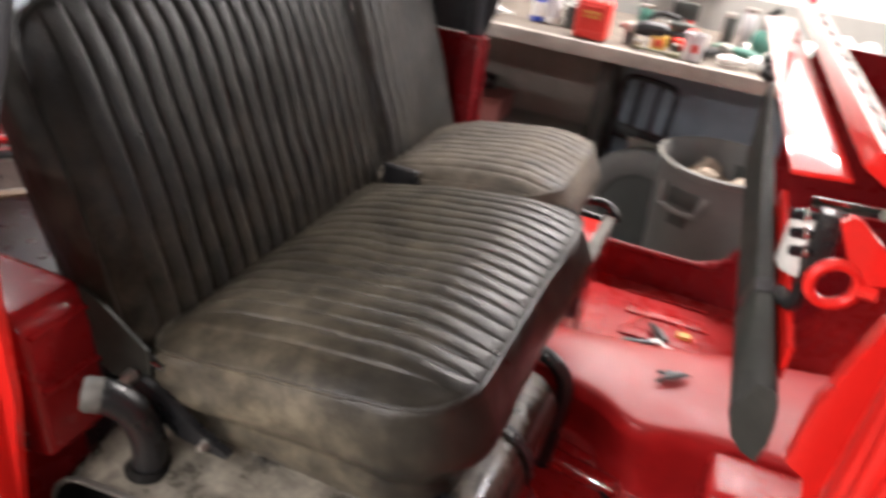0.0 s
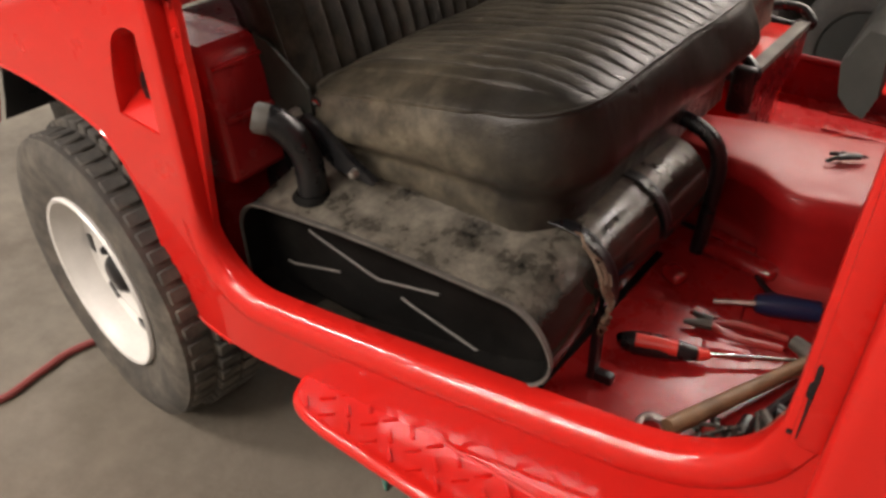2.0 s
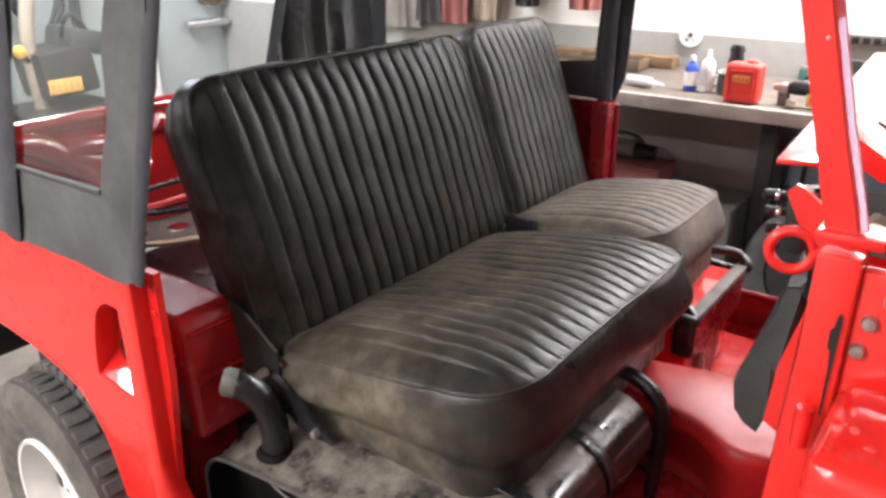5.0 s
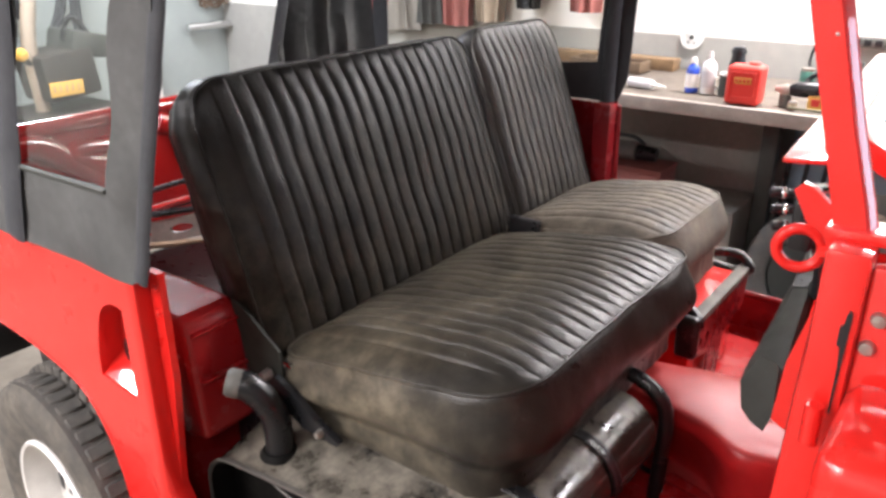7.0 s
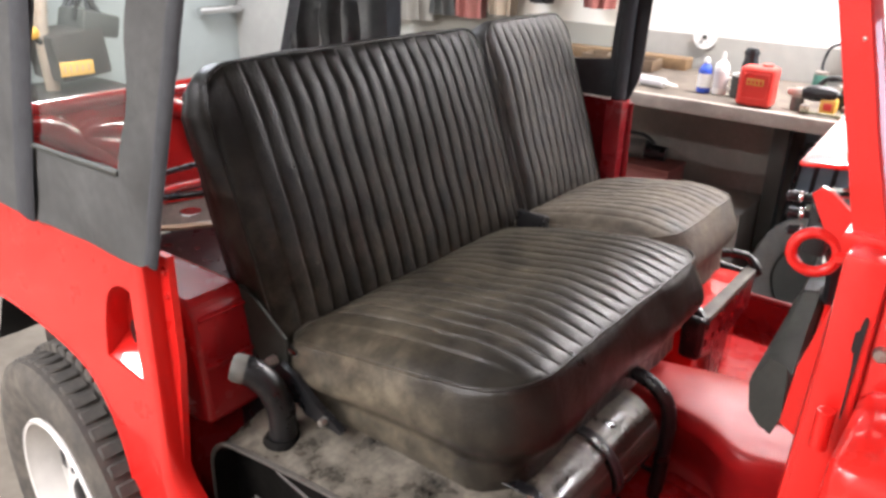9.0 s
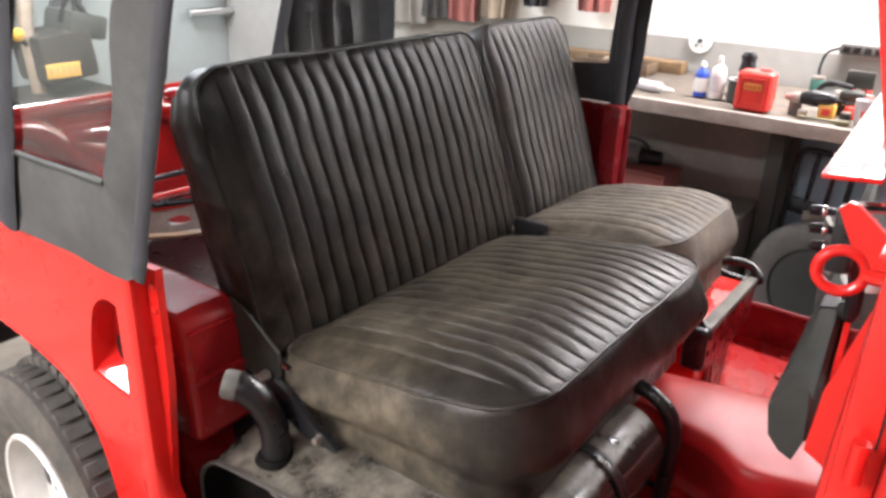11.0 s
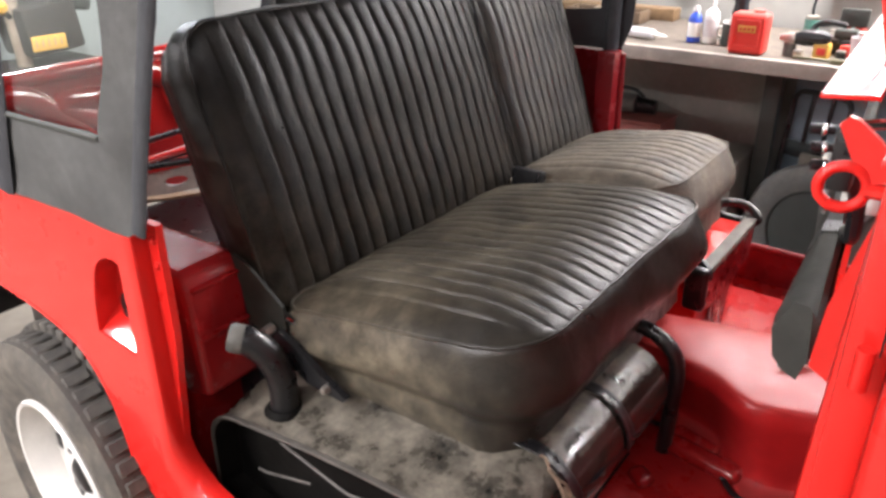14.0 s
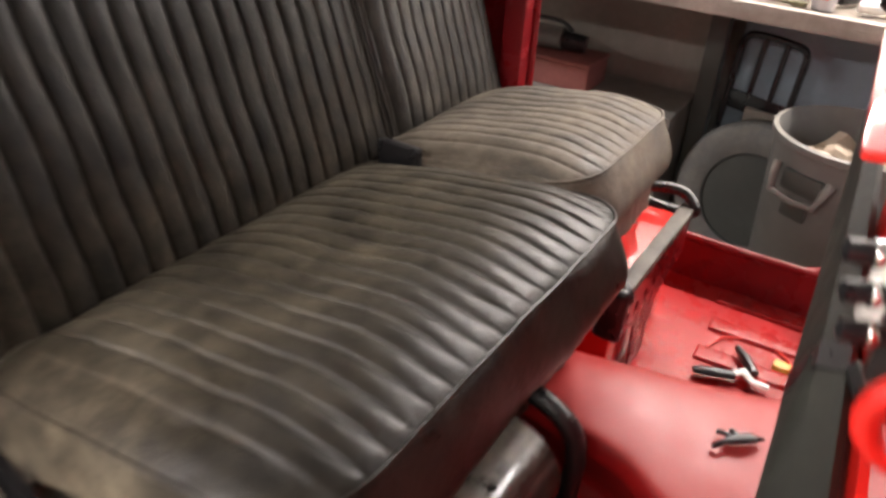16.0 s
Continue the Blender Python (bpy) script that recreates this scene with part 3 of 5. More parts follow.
        part("rim_slot", slot, BLACK, e)
    part("valve", swept([(0.17, 0, -0.02), (0.176, 0, 0.006)], 0.004, 8), BLACK, e)
    return e


build_wheel("road_wheel", -0.415, -0.015, 0.327, 1)
axle = swept([(-0.43, 0.2, 0.335), (-0.43, 1.3, 0.335)], 0.045, 12)
wpart("rear_axle", axle, BLACK, car)


# ---- seats ----
def pad(D, L, pleats, dome, skirt, rc, bulge, pleat_depth, first, last, pinch=0.0, calm=0.0, tuck=0.0):
    """An upholstered pad: a runs 0..D in depth, b 0..L across, c out of the face. skirt(a, b) gives where its side ends."""
    bm = bmesh.new()
    na, cuts = 26, (0.0, 0.035, 0.09, 0.2, 0.5, 0.8, 0.91, 0.965)
    # positions across: plain borders, then pleats
    bs = [0.0, first * 0.15, first * 0.4, first * 0.7]
    for i in range(pleats):
        for k in cuts:
            bs.append(first + (L - first - last) * (i + k) / pleats)
    bs += [L - last, L - last * 0.6, L - last * 0.3, L]
    def span(b):
        e = min(b, L - b)
        cut = rc - math.sqrt(max(rc * rc - (rc - e) ** 2, 0)) if e < rc else 0
        return cut * 0.5, D - cut
    def height(u, b):
        v = b / L
        edge = (1 - abs(2 * u - 1) ** 4) * (1 - abs(2 * v - 1) ** 7)
        c = dome * edge
        if first <= b <= L - last and pleats:
            ph = (b - first) / (L - first - last) * pleats
            ph += 0.09 * noise.noise((u * 5, b * 3, D * 9))
            q = abs(math.sin(math.pi * ph))
            groove = 0.45 * (1 - q) + 0.55 * max(0, 1 - q * 4)
            worn = 0.4 + 0.6 * min(1, u * 1.6) if pinch else 1.0
            if calm:
                worn = min(1, 0.25 + (L - b) / calm)
            c -= worn * pleat_depth * groove * min(1, 12 * u + 0.2) * min(1, 14 * (1 - u))
        c += 0.004 * noise.noise((u * 4, b * 9, D * 7)) + 0.0015 * noise.noise((u * 14, b * 30, D * 7))
        return c
    top = []
    for b in bs:
        a0, a1 = span(b)
        top.append([bm.verts.new((a0 + (a1 - a0) * (i / na), b, height(i / na, b))) for i in range(na + 1)])
    for r, s in zip(top, top[1:]):
        for i in range(na):
            bm.faces.new((r[i], r[i + 1], s[i + 1], s[i]))
    loop = [r[0] for r in top] + top[-1][1:] + [r[-1] for r in top[::-1]][1:] + top[0][::-1][1:-1]
    mid = Vector((D / 2, L / 2, 0))
    prev = loop
    n = 18
    for k in range(1, n + 1):
        t = k / n
        ring = []
        for i, v0 in enumerate(loop):
            out = Vector((v0.co.x - D / 2, v0.co.y - L / 2, 0))
            dirn = Vector((math.copysign(min(1, abs(out.x) / (D / 2)) ** 6, out.x), math.copysign(min(1, abs(out.y) / (L / 2)) ** 8, out.y), 0))
            if dirn.length > 1:
                dirn.normalize()
            end = skirt(v0.co.x, v0.co.y)
            off = bulge * math.sin(math.pi * min(1, t * 1.15)) - (pinch * math.exp(-((t - 0.68) / 0.13) ** 2) + 0.008 * t)
            s = min(1, max(0, (t - 0.35) / 0.6))
            back = tuck * s * s * (3 - 2 * s) * min(1, max(0, (v0.co.x / D - 0.68) / 0.24))
            wob = 0.006 * noise.noise((v0.co.x * 9, v0.co.y * 9, t * 3)) + 0.003 * t * noise.noise((v0.co.x * 40, v0.co.y * 40, t * 2))
            ring.append(bm.verts.new((v0.co.x + dirn.x * (off + wob) - back, v0.co.y + dirn.y * (off + wob), v0.co.z + (end - v0.co.z) * t)))
        for i in range(len(loop)):
            j = (i + 1) % len(loop)
            bm.faces.new((prev[i], prev[j], ring[j], ring[i]))
        prev = ring
    bm.faces.new(prev)
    return bm, [v.co.copy() for v in loop]


def moved(bm, m):
    bmesh.ops.transform(bm, matrix=m, verts=bm.verts[:])
    return bm


def frame_of(origin, a_dir, b_dir):
    a = Vector(a_dir).normalized()
    b = (Vector(b_dir) - a * a.dot(Vector(b_dir))).normalized()
    c = a.cross(b)
    m = Matrix.Identity(4)
    for i in range(3):
        m[i][0], m[i][1], m[i][2], m[i][3] = a[i], b[i], c[i], origin[i]
    return m


seat = empty("upholstered_bench", 0.25, 0.7, 0.66, "black pleated vinyl split bench seat, dusty, standing on the fuel tank", "bench seat")
PHI = math.atan2(0.07, 0.43)


def cushion(name, origin, D, L, pleats, first, last, floor_z, tuck, label, mat):
    m = frame_of(origin, (math.cos(PHI), 0, math.sin(PHI)), (0, 1, 0))
    bm, loop = pad(D, L, pleats, 0.042, lambda a, b: -(origin[2] + a * math.sin(PHI) - floor_z) / math.cos(PHI), 0.09, 0.022, 0.0066, first, last, 0.017, 0.0, tuck)
    ob = wpart(name, moved(bm, m), mat, seat, label, 60)
    wpart("piping", swept([m @ (p + Vector((0, 0, 0.001))) for p in loop], 0.0028, 6, closed=True), mat, ob)
    return ob


cushion("cushion", (0.02, 0.2, 0.78), 0.48, 0.69, 19, 0.05, 0.012, 0.664, 0.037, "wide pleated black vinyl cushion, dusty and creased", VINYL)
cushion("cushion", (0.01, 0.905, 0.778), 0.41, 0.425, 12, 0.012, 0.03, 0.665, 0.015, "narrow pleated black vinyl cushion, brown with dust", VINYL_DUSTY)


def backrest(origin, D, L, pleats, first, last, label, mat):
    up = Vector((-0.36, 0, 1)).normalized()
    m = frame_of((origin[0], origin[1] + L, origin[2]), up, (0, -1, 0))
    bm, loop = pad(D, L, pleats, 0.03, lambda a, b: -0.085 - 0.01 * math.sin(a * 6), 0.07, 0.012, 0.007, last, first, 0.0, 0.24 if L > 0.6 else 0.0)
    ob = wpart("backrest", moved(bm, m), mat, seat, label, 60)
    wpart("piping", swept([m @ p for p in loop], 0.003, 6, closed=True), mat, ob)
    return ob


backrest((0.03, 0.2, 0.715), 0.53, 0.79, 19, 0.05, 0.012, "wide pleated black vinyl backrest", VINYL_BACK)
backrest((0.025, 1.0, 0.725), 0.525, 0.4, 11, 0.012, 0.03, "narrow pleated black vinyl backrest, dusty", VINYL_BACK_DUSTY)

# ---- fuel tank under the seat ----
tank = empty("fuel_tank", 0.26, 0.32, FLOOR, "dusty black steel fuel tank strapped under the seat", "fuel tank")
TX0, TX1, TZ0, TZ1 = -0.05, 0.555, 0.515, 0.675


def tank_outline(grow=0.0, near=0.0):
    """The tank's section; its top falls to the back, and again towards the near end."""
    r = 0.08 + grow
    pts = arc(TX1 + grow - r, TZ1 + grow - r, r, 90, -62, 13)
    pts += [(0.47, 0.502 - grow), (0.3, 0.458 - grow), (0.18, 0.438), (0.0, 0.432), (TX0 - grow, 0.45)]
    pts += arc(TX0 - grow + 0.06, TZ1 + grow - 0.06, 0.06, 180, 90, 5)
    pts += [(TX0 + 0.06 + (TX1 - TX0 - 0.16) * t, TZ1 + grow + 0.008 * math.sin(math.pi * t)) for t in (0.2, 0.4, 0.6, 0.8)]
    return [(u, v - min(1, max(0, (v - 0.5) / 0.12)) * (0.05 * max(0, 0.5 - u) + (0.027 + 0.018 * max(0, 0.5 - u)) * near)) for u, v in pts]


tb = bmesh.new()
levels = [(0.09, -0.003, 1.0), (0.086, 0.0, 1.0), (0.086, 0.003, 1.0), (0.093, 0.0022, 0.98), (0.097, 0.0, 0.96), (0.13, 0.0, 0.75), (0.17, 0.0, 0.45), (0.22, 0.0, 0.15), (0.26, 0.0, 0.0), (0.4, 0.0, 0.0), (0.595, 0.0, 0.0), (0.606, -0.01, 0.0), (0.611, -0.03, 0.0)]
rings = [[tb.verts.new((u, y, v)) for u, v in tank_outline(g, near)] for y, g, near in levels[4:]]
for a, b in zip(rings, rings[1:]):
    for i in range(len(a)):
        j = (i + 1) % len(a)
        tb.faces.new((a[i], a[j], b[j], b[i]))
tb.faces.new(rings[-1])
wpart("tank_body", tb, TANK, tank, "black painted tank, dust on the top", 35)
lip = bmesh.new()
lrings = [[lip.verts.new((u, y, v)) for u, v in tank_outline(g, near)] for y, g, near in levels[:5]]
for a, b in zip(lrings, lrings[1:]):
    for i in range(len(a)):
        j = (i + 1) % len(a)
        lip.faces.new((a[i], a[j], b[j], b[i]))
wpart("tank_lip", lip, RUBBED, tank, "worn rolled lip of the tank", 35)
end = bmesh.new()
erings = [[end.verts.new((u, y, v)) for u, v in tank_outline(g, 1.0)] for y, g in ((0.088, -0.0035), (0.1, -0.007), (0.13, -0.012))]
for a, b in zip(erings, erings[1:]):
    for i in range(len(a)):
        j = (i + 1) % len(a)
        end.faces.new((a[i], a[j], b[j], b[i]))
end.faces.new(erings[-1])
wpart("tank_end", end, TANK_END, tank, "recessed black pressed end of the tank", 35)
# pressed ribs on the end
for pts in ([(0.075, 0.574), (0.085, 0.57), (0.2, 0.544), (0.225, 0.54), (0.345, 0.568)], [(0.01, 0.484), (0.025, 0.484), (0.14, 0.517)], [(0.27, 0.526), (0.29, 0.52), (0.44, 0.49), (0.462, 0.487)]):
    wpart("pressed_rib", swept([(u, 0.128, v) for u, v in pts], 0.0026, 8), RUBBED, tank)
for y, proud, n in ((0.245, 0.006, 15), (0.43, 0.0015, 13)):
    line = tank_outline(proud)
    start = len(line) - 4
    run = [line[(start + i) % len(line)] for i in range(n)]
    strap = bmesh.new()
    rows = [[strap.verts.new((u, y + dy, v)) for dy in (-0.012, -0.008, 0.008, 0.012)] for u, v in run]
    for a, b in zip(rows, rows[1:]):
        for k in range(3):
            strap.faces.new((a[k], a[k + 1], b[k + 1], b[k]))
    for row in rows:
        for k in (0, 3):
            row[k].co += Vector((0.0015, 0, 0.0015))
    ob = wpart("strap", strap, BLACK, tank, "black steel strap")
    sol = ob.modifiers.new("thick", "SOLIDIFY")
    sol.thickness, sol.offset = 0.003, 1
wpart("strap_foot", boxed(0.54, 0.552, 0.236, 0.256, FLOOR, 0.57, 0.003), BLACK, tank)
wpart("strap_lug", boxed(0.548, 0.58, 0.238, 0.254, FLOOR, FLOOR + 0.018, 0.004), BLACK, tank)
wire = smooth_line([(0.43, 0.215, 0.688), (0.48, 0.218, 0.692), (0.53, 0.222, 0.67), (0.562, 0.224, 0.62), (0.566, 0.22, 0.57), (0.56, 0.224, 0.535)], 5)
for k in range(4):
    strand = [p + Vector((0.003 * math.sin(i * (1.1 + 0.3 * k) + k), 0.007 * math.sin(i * (0.8 + 0.25 * k) + 2 * k) + 0.004 * (k - 1.5), 0.002 * k)) for i, p in enumerate(wire)]
    wpart("strap_wire", swept(strand[(9, 12, 7, 14)[k]:], (0.0026, 0.0034, 0.002, 0.003)[k], 6), RUST, tank, "frayed rusty wire along the strap")
neck = smooth_line([(0.08, 0.142, 0.62), (0.081, 0.142, 0.69), (0.07, 0.131, 0.738), (0.05, 0.115, 0.765), (0.035, 0.103, 0.772)], 5)
wpart("filler_neck", swept(neck, 0.0235, 18), BLACK, tank, "black elbow filler neck")
wpart("neck_collar", turned([(0.03, -0.004), (0.034, 0.0), (0.03, 0.006), (0.027, 0.01)], 20, pose(0.08, 0.142, 0.634)), TANK_END, tank)
d = (neck[-1] - neck[-2]).to_track_quat("Z", "Y").to_matrix().to_4x4()
wpart("filler_cap", turned([(0.0, 0.016), (0.02, 0.014), (0.0235, 0.009), (0.024, -0.008), (0.0225, -0.012)], 22, Matrix.Translation(neck[-1]) @ d), CAP, tank, "dull grey filler cap")
# hoop at the tank's far end
hoop = smooth_line([(0.42, 0.63, 0.69), (0.49, 0.63, 0.69), (0.54, 0.63, 0.665), (0.556, 0.632, 0.62), (0.552, 0.64, 0.54), (0.545, 0.65, FLOOR)], 5)
wpart("support_hoop", swept(hoop, 0.014, 10), BLACK, tank, "black steel support hoop")

# seat hinge brackets beside the near cushion
hinge = [(-0.062, 0.86), (-0.03, 0.85), (0.0, 0.83), (0.05, 0.794), (0.055, 0.75), (0.02, 0.72), (-0.03, 0.737)]
wpart("hinge_plate", sheet([hinge], 0.006, lambda u, v, w: (u, 0.184 + w, v)), DASH, seat, "dull dark flat steel hinge plate")
arm = [(0.026, 0.73), (0.05, 0.757), (0.09, 0.742), (0.14, 0.709), (0.192, 0.684), (0.188, 0.677), (0.15, 0.678), (0.11, 0.682)]
wpart("hinge_arm", sheet([arm], 0.012, lambda u, v, w: (u, 0.168 + w, v)), BLACK, seat, "black steel hinge arm")
wpart("hinge_tab", boxed(0.045, 0.075, 0.186, 0.2, 0.768, 0.778, 0.003), CHROME, seat, "bright steel tab")
wpart("hinge_bolt", turned([(0.0, 0.012), (0.008, 0.01), (0.01, 0.0), (0.01, -0.01)], 6, pose(0.03, 0.168, 0.752, 90, 0, 0)), STEEL, seat)
wpart("hinge_bolt", turned([(0.0, 0.012), (0.006, 0.01), (0.008, 0.0), (0.008, -0.01)], 6, pose(0.155, 0.166, 0.69, 90, 0, 0)), STEEL, seat)
wpart("gap_bracket", boxed(0.05, 0.13, 0.885, 0.905, 0.76, 0.83, 0.006, pose(0, 0, 0)), BLACK, seat)
wpart("seat_frame", boxed(0.06, 0.41, 0.22, 0.88, 0.655, 0.68, 0.006), BLACK, seat)

# riser under the narrow seat, with a drilled steel rail
riser = empty("seat_riser", 0.38, 1.12, FLOOR, "red seat riser with a worn drilled steel rail", "seat riser")
wpart("riser_box", boxed(0.12, 0.478, 0.97, 1.28, FLOOR, 0.662, 0.012), RED, riser)
wpart("rail", boxed(0.472, 0.5, 0.93, 1.31, 0.655, 0.672, 0.003), RAIL, riser, "worn bare steel rail")
wpart("rail_lip", boxed(0.4, 0.412, 0.95, 1.29, 0.6625, 0.672, 0.003), RAIL, riser)
wpart("rail_bracket", boxed(0.458, 0.506, 0.918, 0.944, 0.585, 0.684, 0.012, seg=3), BLACK, riser, "black rubber-faced bracket")
holes = [[(0.98 + 0.045 * i + p, 0.6 + q) for p, q in arc(0, 0, 0.011, 0, 315, 7)] for i in range(7)]
plate = sheet([[(0.96, 0.65), (1.3, 0.65), (1.29, 0.575), (1.15, 0.55), (1.13, 0.435), (1.06, 0.435), (1.04, 0.55), (0.97, 0.57)]] + holes, 0.004, lambda u, v, w: (0.492 + w, u, v))
wpart("drilled_plate", plate, SHADED_RED, riser, "drilled plate in the shaded red")
for y in (0.94, 1.3):
    loop = smooth_line([(0.5, y, 0.668), (0.47, y + 0.012, 0.69), (0.42, y, 0.692), (0.38, y - 0.01, 0.672), (0.42, y, 0.655), (0.48, y + 0.01, 0.65)], 5, True)
    wpart("rubber_loop", swept(loop, 0.011, 8, True), BLACK, riser, "black rubber loop")

# ---- cowl, dash and windscreen frame ----
wpart("door_jamb", boxed(0.843, 0.876, 0.062, 0.1, 0.66, 1.215, 0.006), RED, car)
slot = [(0.8672, 1.166), (0.8685, 1.17), (0.8705, 1.169), (0.871, 1.164), (0.8702, 1.12), (0.8695, 1.079), (0.8682, 1.079), (0.8678, 1.12), (0.8665, 1.138), (0.864, 1.14), (0.864, 1.156), (0.8665, 1.158)]
wpart("hinge_slot", sheet([slot], 0.0015, lambda u, v, w: (u, 0.0605 + w, v)), BLACK, car, "dark hinge slot in the jamb")
low = [(0.846, 0.769), (0.8485, 0.772), (0.851, 0.768), (0.8515, 0.75), (0.8502, 0.71), (0.8495, 0.672), (0.8482, 0.672), (0.848, 0.71), (0.8468, 0.728), (0.844, 0.73), (0.844, 0.745), (0.8465, 0.75)]
wpart("hinge_slot", sheet([low], 0.0015, lambda u, v, w: (u, 0.0605 + w, v)), BLACK, car, "dark hinge slot in the jamb")
wpart("hinge_hole", turned([(0.0, 0.0), (0.003, 0.0), (0.0032, -0.003)], 12, pose(0.84, 0.0745, 0.663, 90, 0, 0)), BLACK, car)
wpart("hinge_pin", swept([(0.86, 0.048, 1.055), (0.86, 0.048, 1.09)], 0.007, 10), RED, car)
wpart("cowl_side", boxed(0.876, 1.5, 0.07, 0.085, 0.62, 1.205, 0.004), RED, car)
wpart("fender", boxed(0.878, 1.5, -0.06, 0.066, 0.5, 1.118, 0.02, seg=3), RED, car)
for x, z in ((0.888, 1.165), (0.884, 1.14), (0.9, 1.185)):
    wpart("bolt", turned([(0.0, 0.004), (0.005, 0.0035), (0.0065, 0.0), (0.0065, -0.003)], 12, pose(x, 0.068, z, 90, 0, 0)), STEEL, car)
gusset = [(0.838, 1.16), (0.816, 1.065), (0.812, 1.0), (0.83, 0.99), (0.848, 0.92), (0.88, 0.8), (0.9, 0.9), (0.9, 1.16)]
wpart("kick_panel", sheet([gusset], 0.02, lambda u, v, w: (u, 0.15 + w, v)), RED, car)
wpart("grab_ring", swept([(0.8 + 0.0195 * math.cos(a), 0.2 + 0.004 * math.cos(a), 1.159 + 0.0195 * math.sin(a)) for a in [2 * math.pi * i / 28 for i in range(28)]], 0.0055, 10, True), RED, car, "small red steel ring")
wpart("ring_stem", swept([(0.819, 0.203, 1.159), (0.835, 0.2, 1.16)], 0.007, 8), RED, car)
wpart("stay_bracket", sheet([[(0.787, 1.214), (0.794, 1.222), (0.802, 1.22), (0.84, 1.19), (0.842, 1.17), (0.82, 1.165), (0.805, 1.18)]], 0.008, lambda u, v, w: (u, 0.2 + w, v)), RED, car)
# dark lower dash panel: a long plate across the car with a rounded near end
def loft(rings):
    bm = bmesh.new()
    vs = [[bm.verts.new(p) for p in ring] for ring in rings]
    n = len(rings[0])
    for a, b in zip(vs, vs[1:]):
        for k in range(n):
            bm.faces.new((a[k], a[(k + 1) % n], b[(k + 1) % n], b[k]))
    bm.faces.new(vs[0][::-1])
    bm.faces.new(vs[-1])
    return bm


def channel_ring(y):
    """Section of the channel: it widens upwards as it runs across the car."""
    lx, lz, hx, hz = 0.764 - 0.045 * (y - 0.22), 0.976 + 0.037 * (y - 0.3), 0.797 - 0.1 * (y - 0.3), 1.016 + 0.2 * (y - 0.3)
    return [(lx + 0.03, y, lz - 0.016), (lx + 0.012, y, lz - 0.014), (lx, y, lz), (lx - 0.002, y, lz + 0.02), ((lx + hx) / 2 - 0.006, y, hz - 0.004), (hx - 0.004, y, hz), (hx + 0.002, y, hz - 0.006), (hx + 0.006, y, lz)]


end_cut = [(0.798, 0.199, 0.951), (0.784, 0.204, 0.953), (0.77, 0.211, 0.963), (0.763, 0.219, 0.99), (0.779, 0.223, 1.024), (0.796, 0.217, 1.024), (0.799, 0.214, 1.018), (0.804, 0.204, 0.972)]
wpart("dash_panel", loft([end_cut] + [channel_ring(y) for y in (0.235, 0.32, 0.45, 0.6, 0.8, 0.95)]), DASH, car, "dark grey painted channel under the dash", 38)
wpart("dash_flange", loft([[(0.803 - 0.1 * (y - 0.3), y, z0), (0.809 - 0.1 * (y - 0.3), y, z0), (0.809 - 0.1 * (y - 0.3), y, z1), (0.803 - 0.1 * (y - 0.3), y, z1)] for y, z0, z1 in ((0.3, 0.99, 1.03), (0.45, 1.0, 1.06), (0.6, 1.01, 1.09))]), RED, car, "narrow red flange beside the channel", 25)
wpart("dash_clamp", loft([[(x + 0.001 * (1 if k > 4 else -1), y, z + (0.0015 if 2 < k < 6 else -0.0015)) for k, (x, _, z) in enumerate(channel_ring(y))] for y in (0.4, 0.425)]), BLACK, car, "black clamp round the channel", 25)
for y, z in ((0.93, 1.16), (0.985, 1.17)):
    wpart("dash_knob", turned([(0.0, 0.03), (0.012, 0.028), (0.015, 0.02), (0.015, 0.004), (0.01, 0.0)], 16, pose(0.735, y, z, 0, -70, 0)), BLACK, car)
SLANT = -3.6
shelf_place = pose(0.776, 0.315, 1.212, 0, -4, 0) @ pose(0, 0, 0, 0, 0, -SLANT)
wpart("dash_top", box(bmesh.new(), -0.029, 0.027, 0.0, 0.92, -0.003, 0.003, 0.0025, shelf_place), RED, car, "glossy red dash top shelf")
# windscreen frame
rail_place = pose(0.836, 0.2, 1.232, 0, 0, -SLANT) @ pose(0, 0, 0, 0, 30, 0)
rail = box(bmesh.new(), -0.026, 0.034, 0.1, 1.15, -0.012, 0.012, 0.006, rail_place)
frame_ob = wpart("windscreen_frame", rail, RED, car, "red windscreen frame with defroster slots")
for i in range(9):
    y = 0.2 + 0.09 * i
    slit = box(bmesh.new(), -0.007, 0.006, y, y + 0.062, 0.0115, 0.0142, 0.0006, rail_place, 1)
    wpart("defroster_slot", slit, BLACK, frame_ob)
def screen_post(x, y, lean):
    """A leaning post of two faces: a broad one towards the door and a narrow one behind."""
    bm = bmesh.new()
    rings = []
    for z in (1.215, 1.24, 1.3, 1.4, 1.76):
        c = x + lean * (z - 1.22)
        wide = 0.0245 if z < 1.26 else 0.0225
        rings.append([bm.verts.new(p) for p in ((c - 0.002, y, z), (c + wide * 0.9, y - 0.003, z), (c + wide, y, z), (c + wide + 0.004, y + 0.012, z), (c + 0.005, y + 0.03, z), (c - 0.002, y + 0.01, z))])
    for a, b in zip(rings, rings[1:]):
        for k in range(6):
            bm.faces.new((a[k], a[(k + 1) % 6], b[(k + 1) % 6], b[k]))
    bm.faces.new(rings[0][::-1])
    bm.faces.new(rings[-1])
    return bm


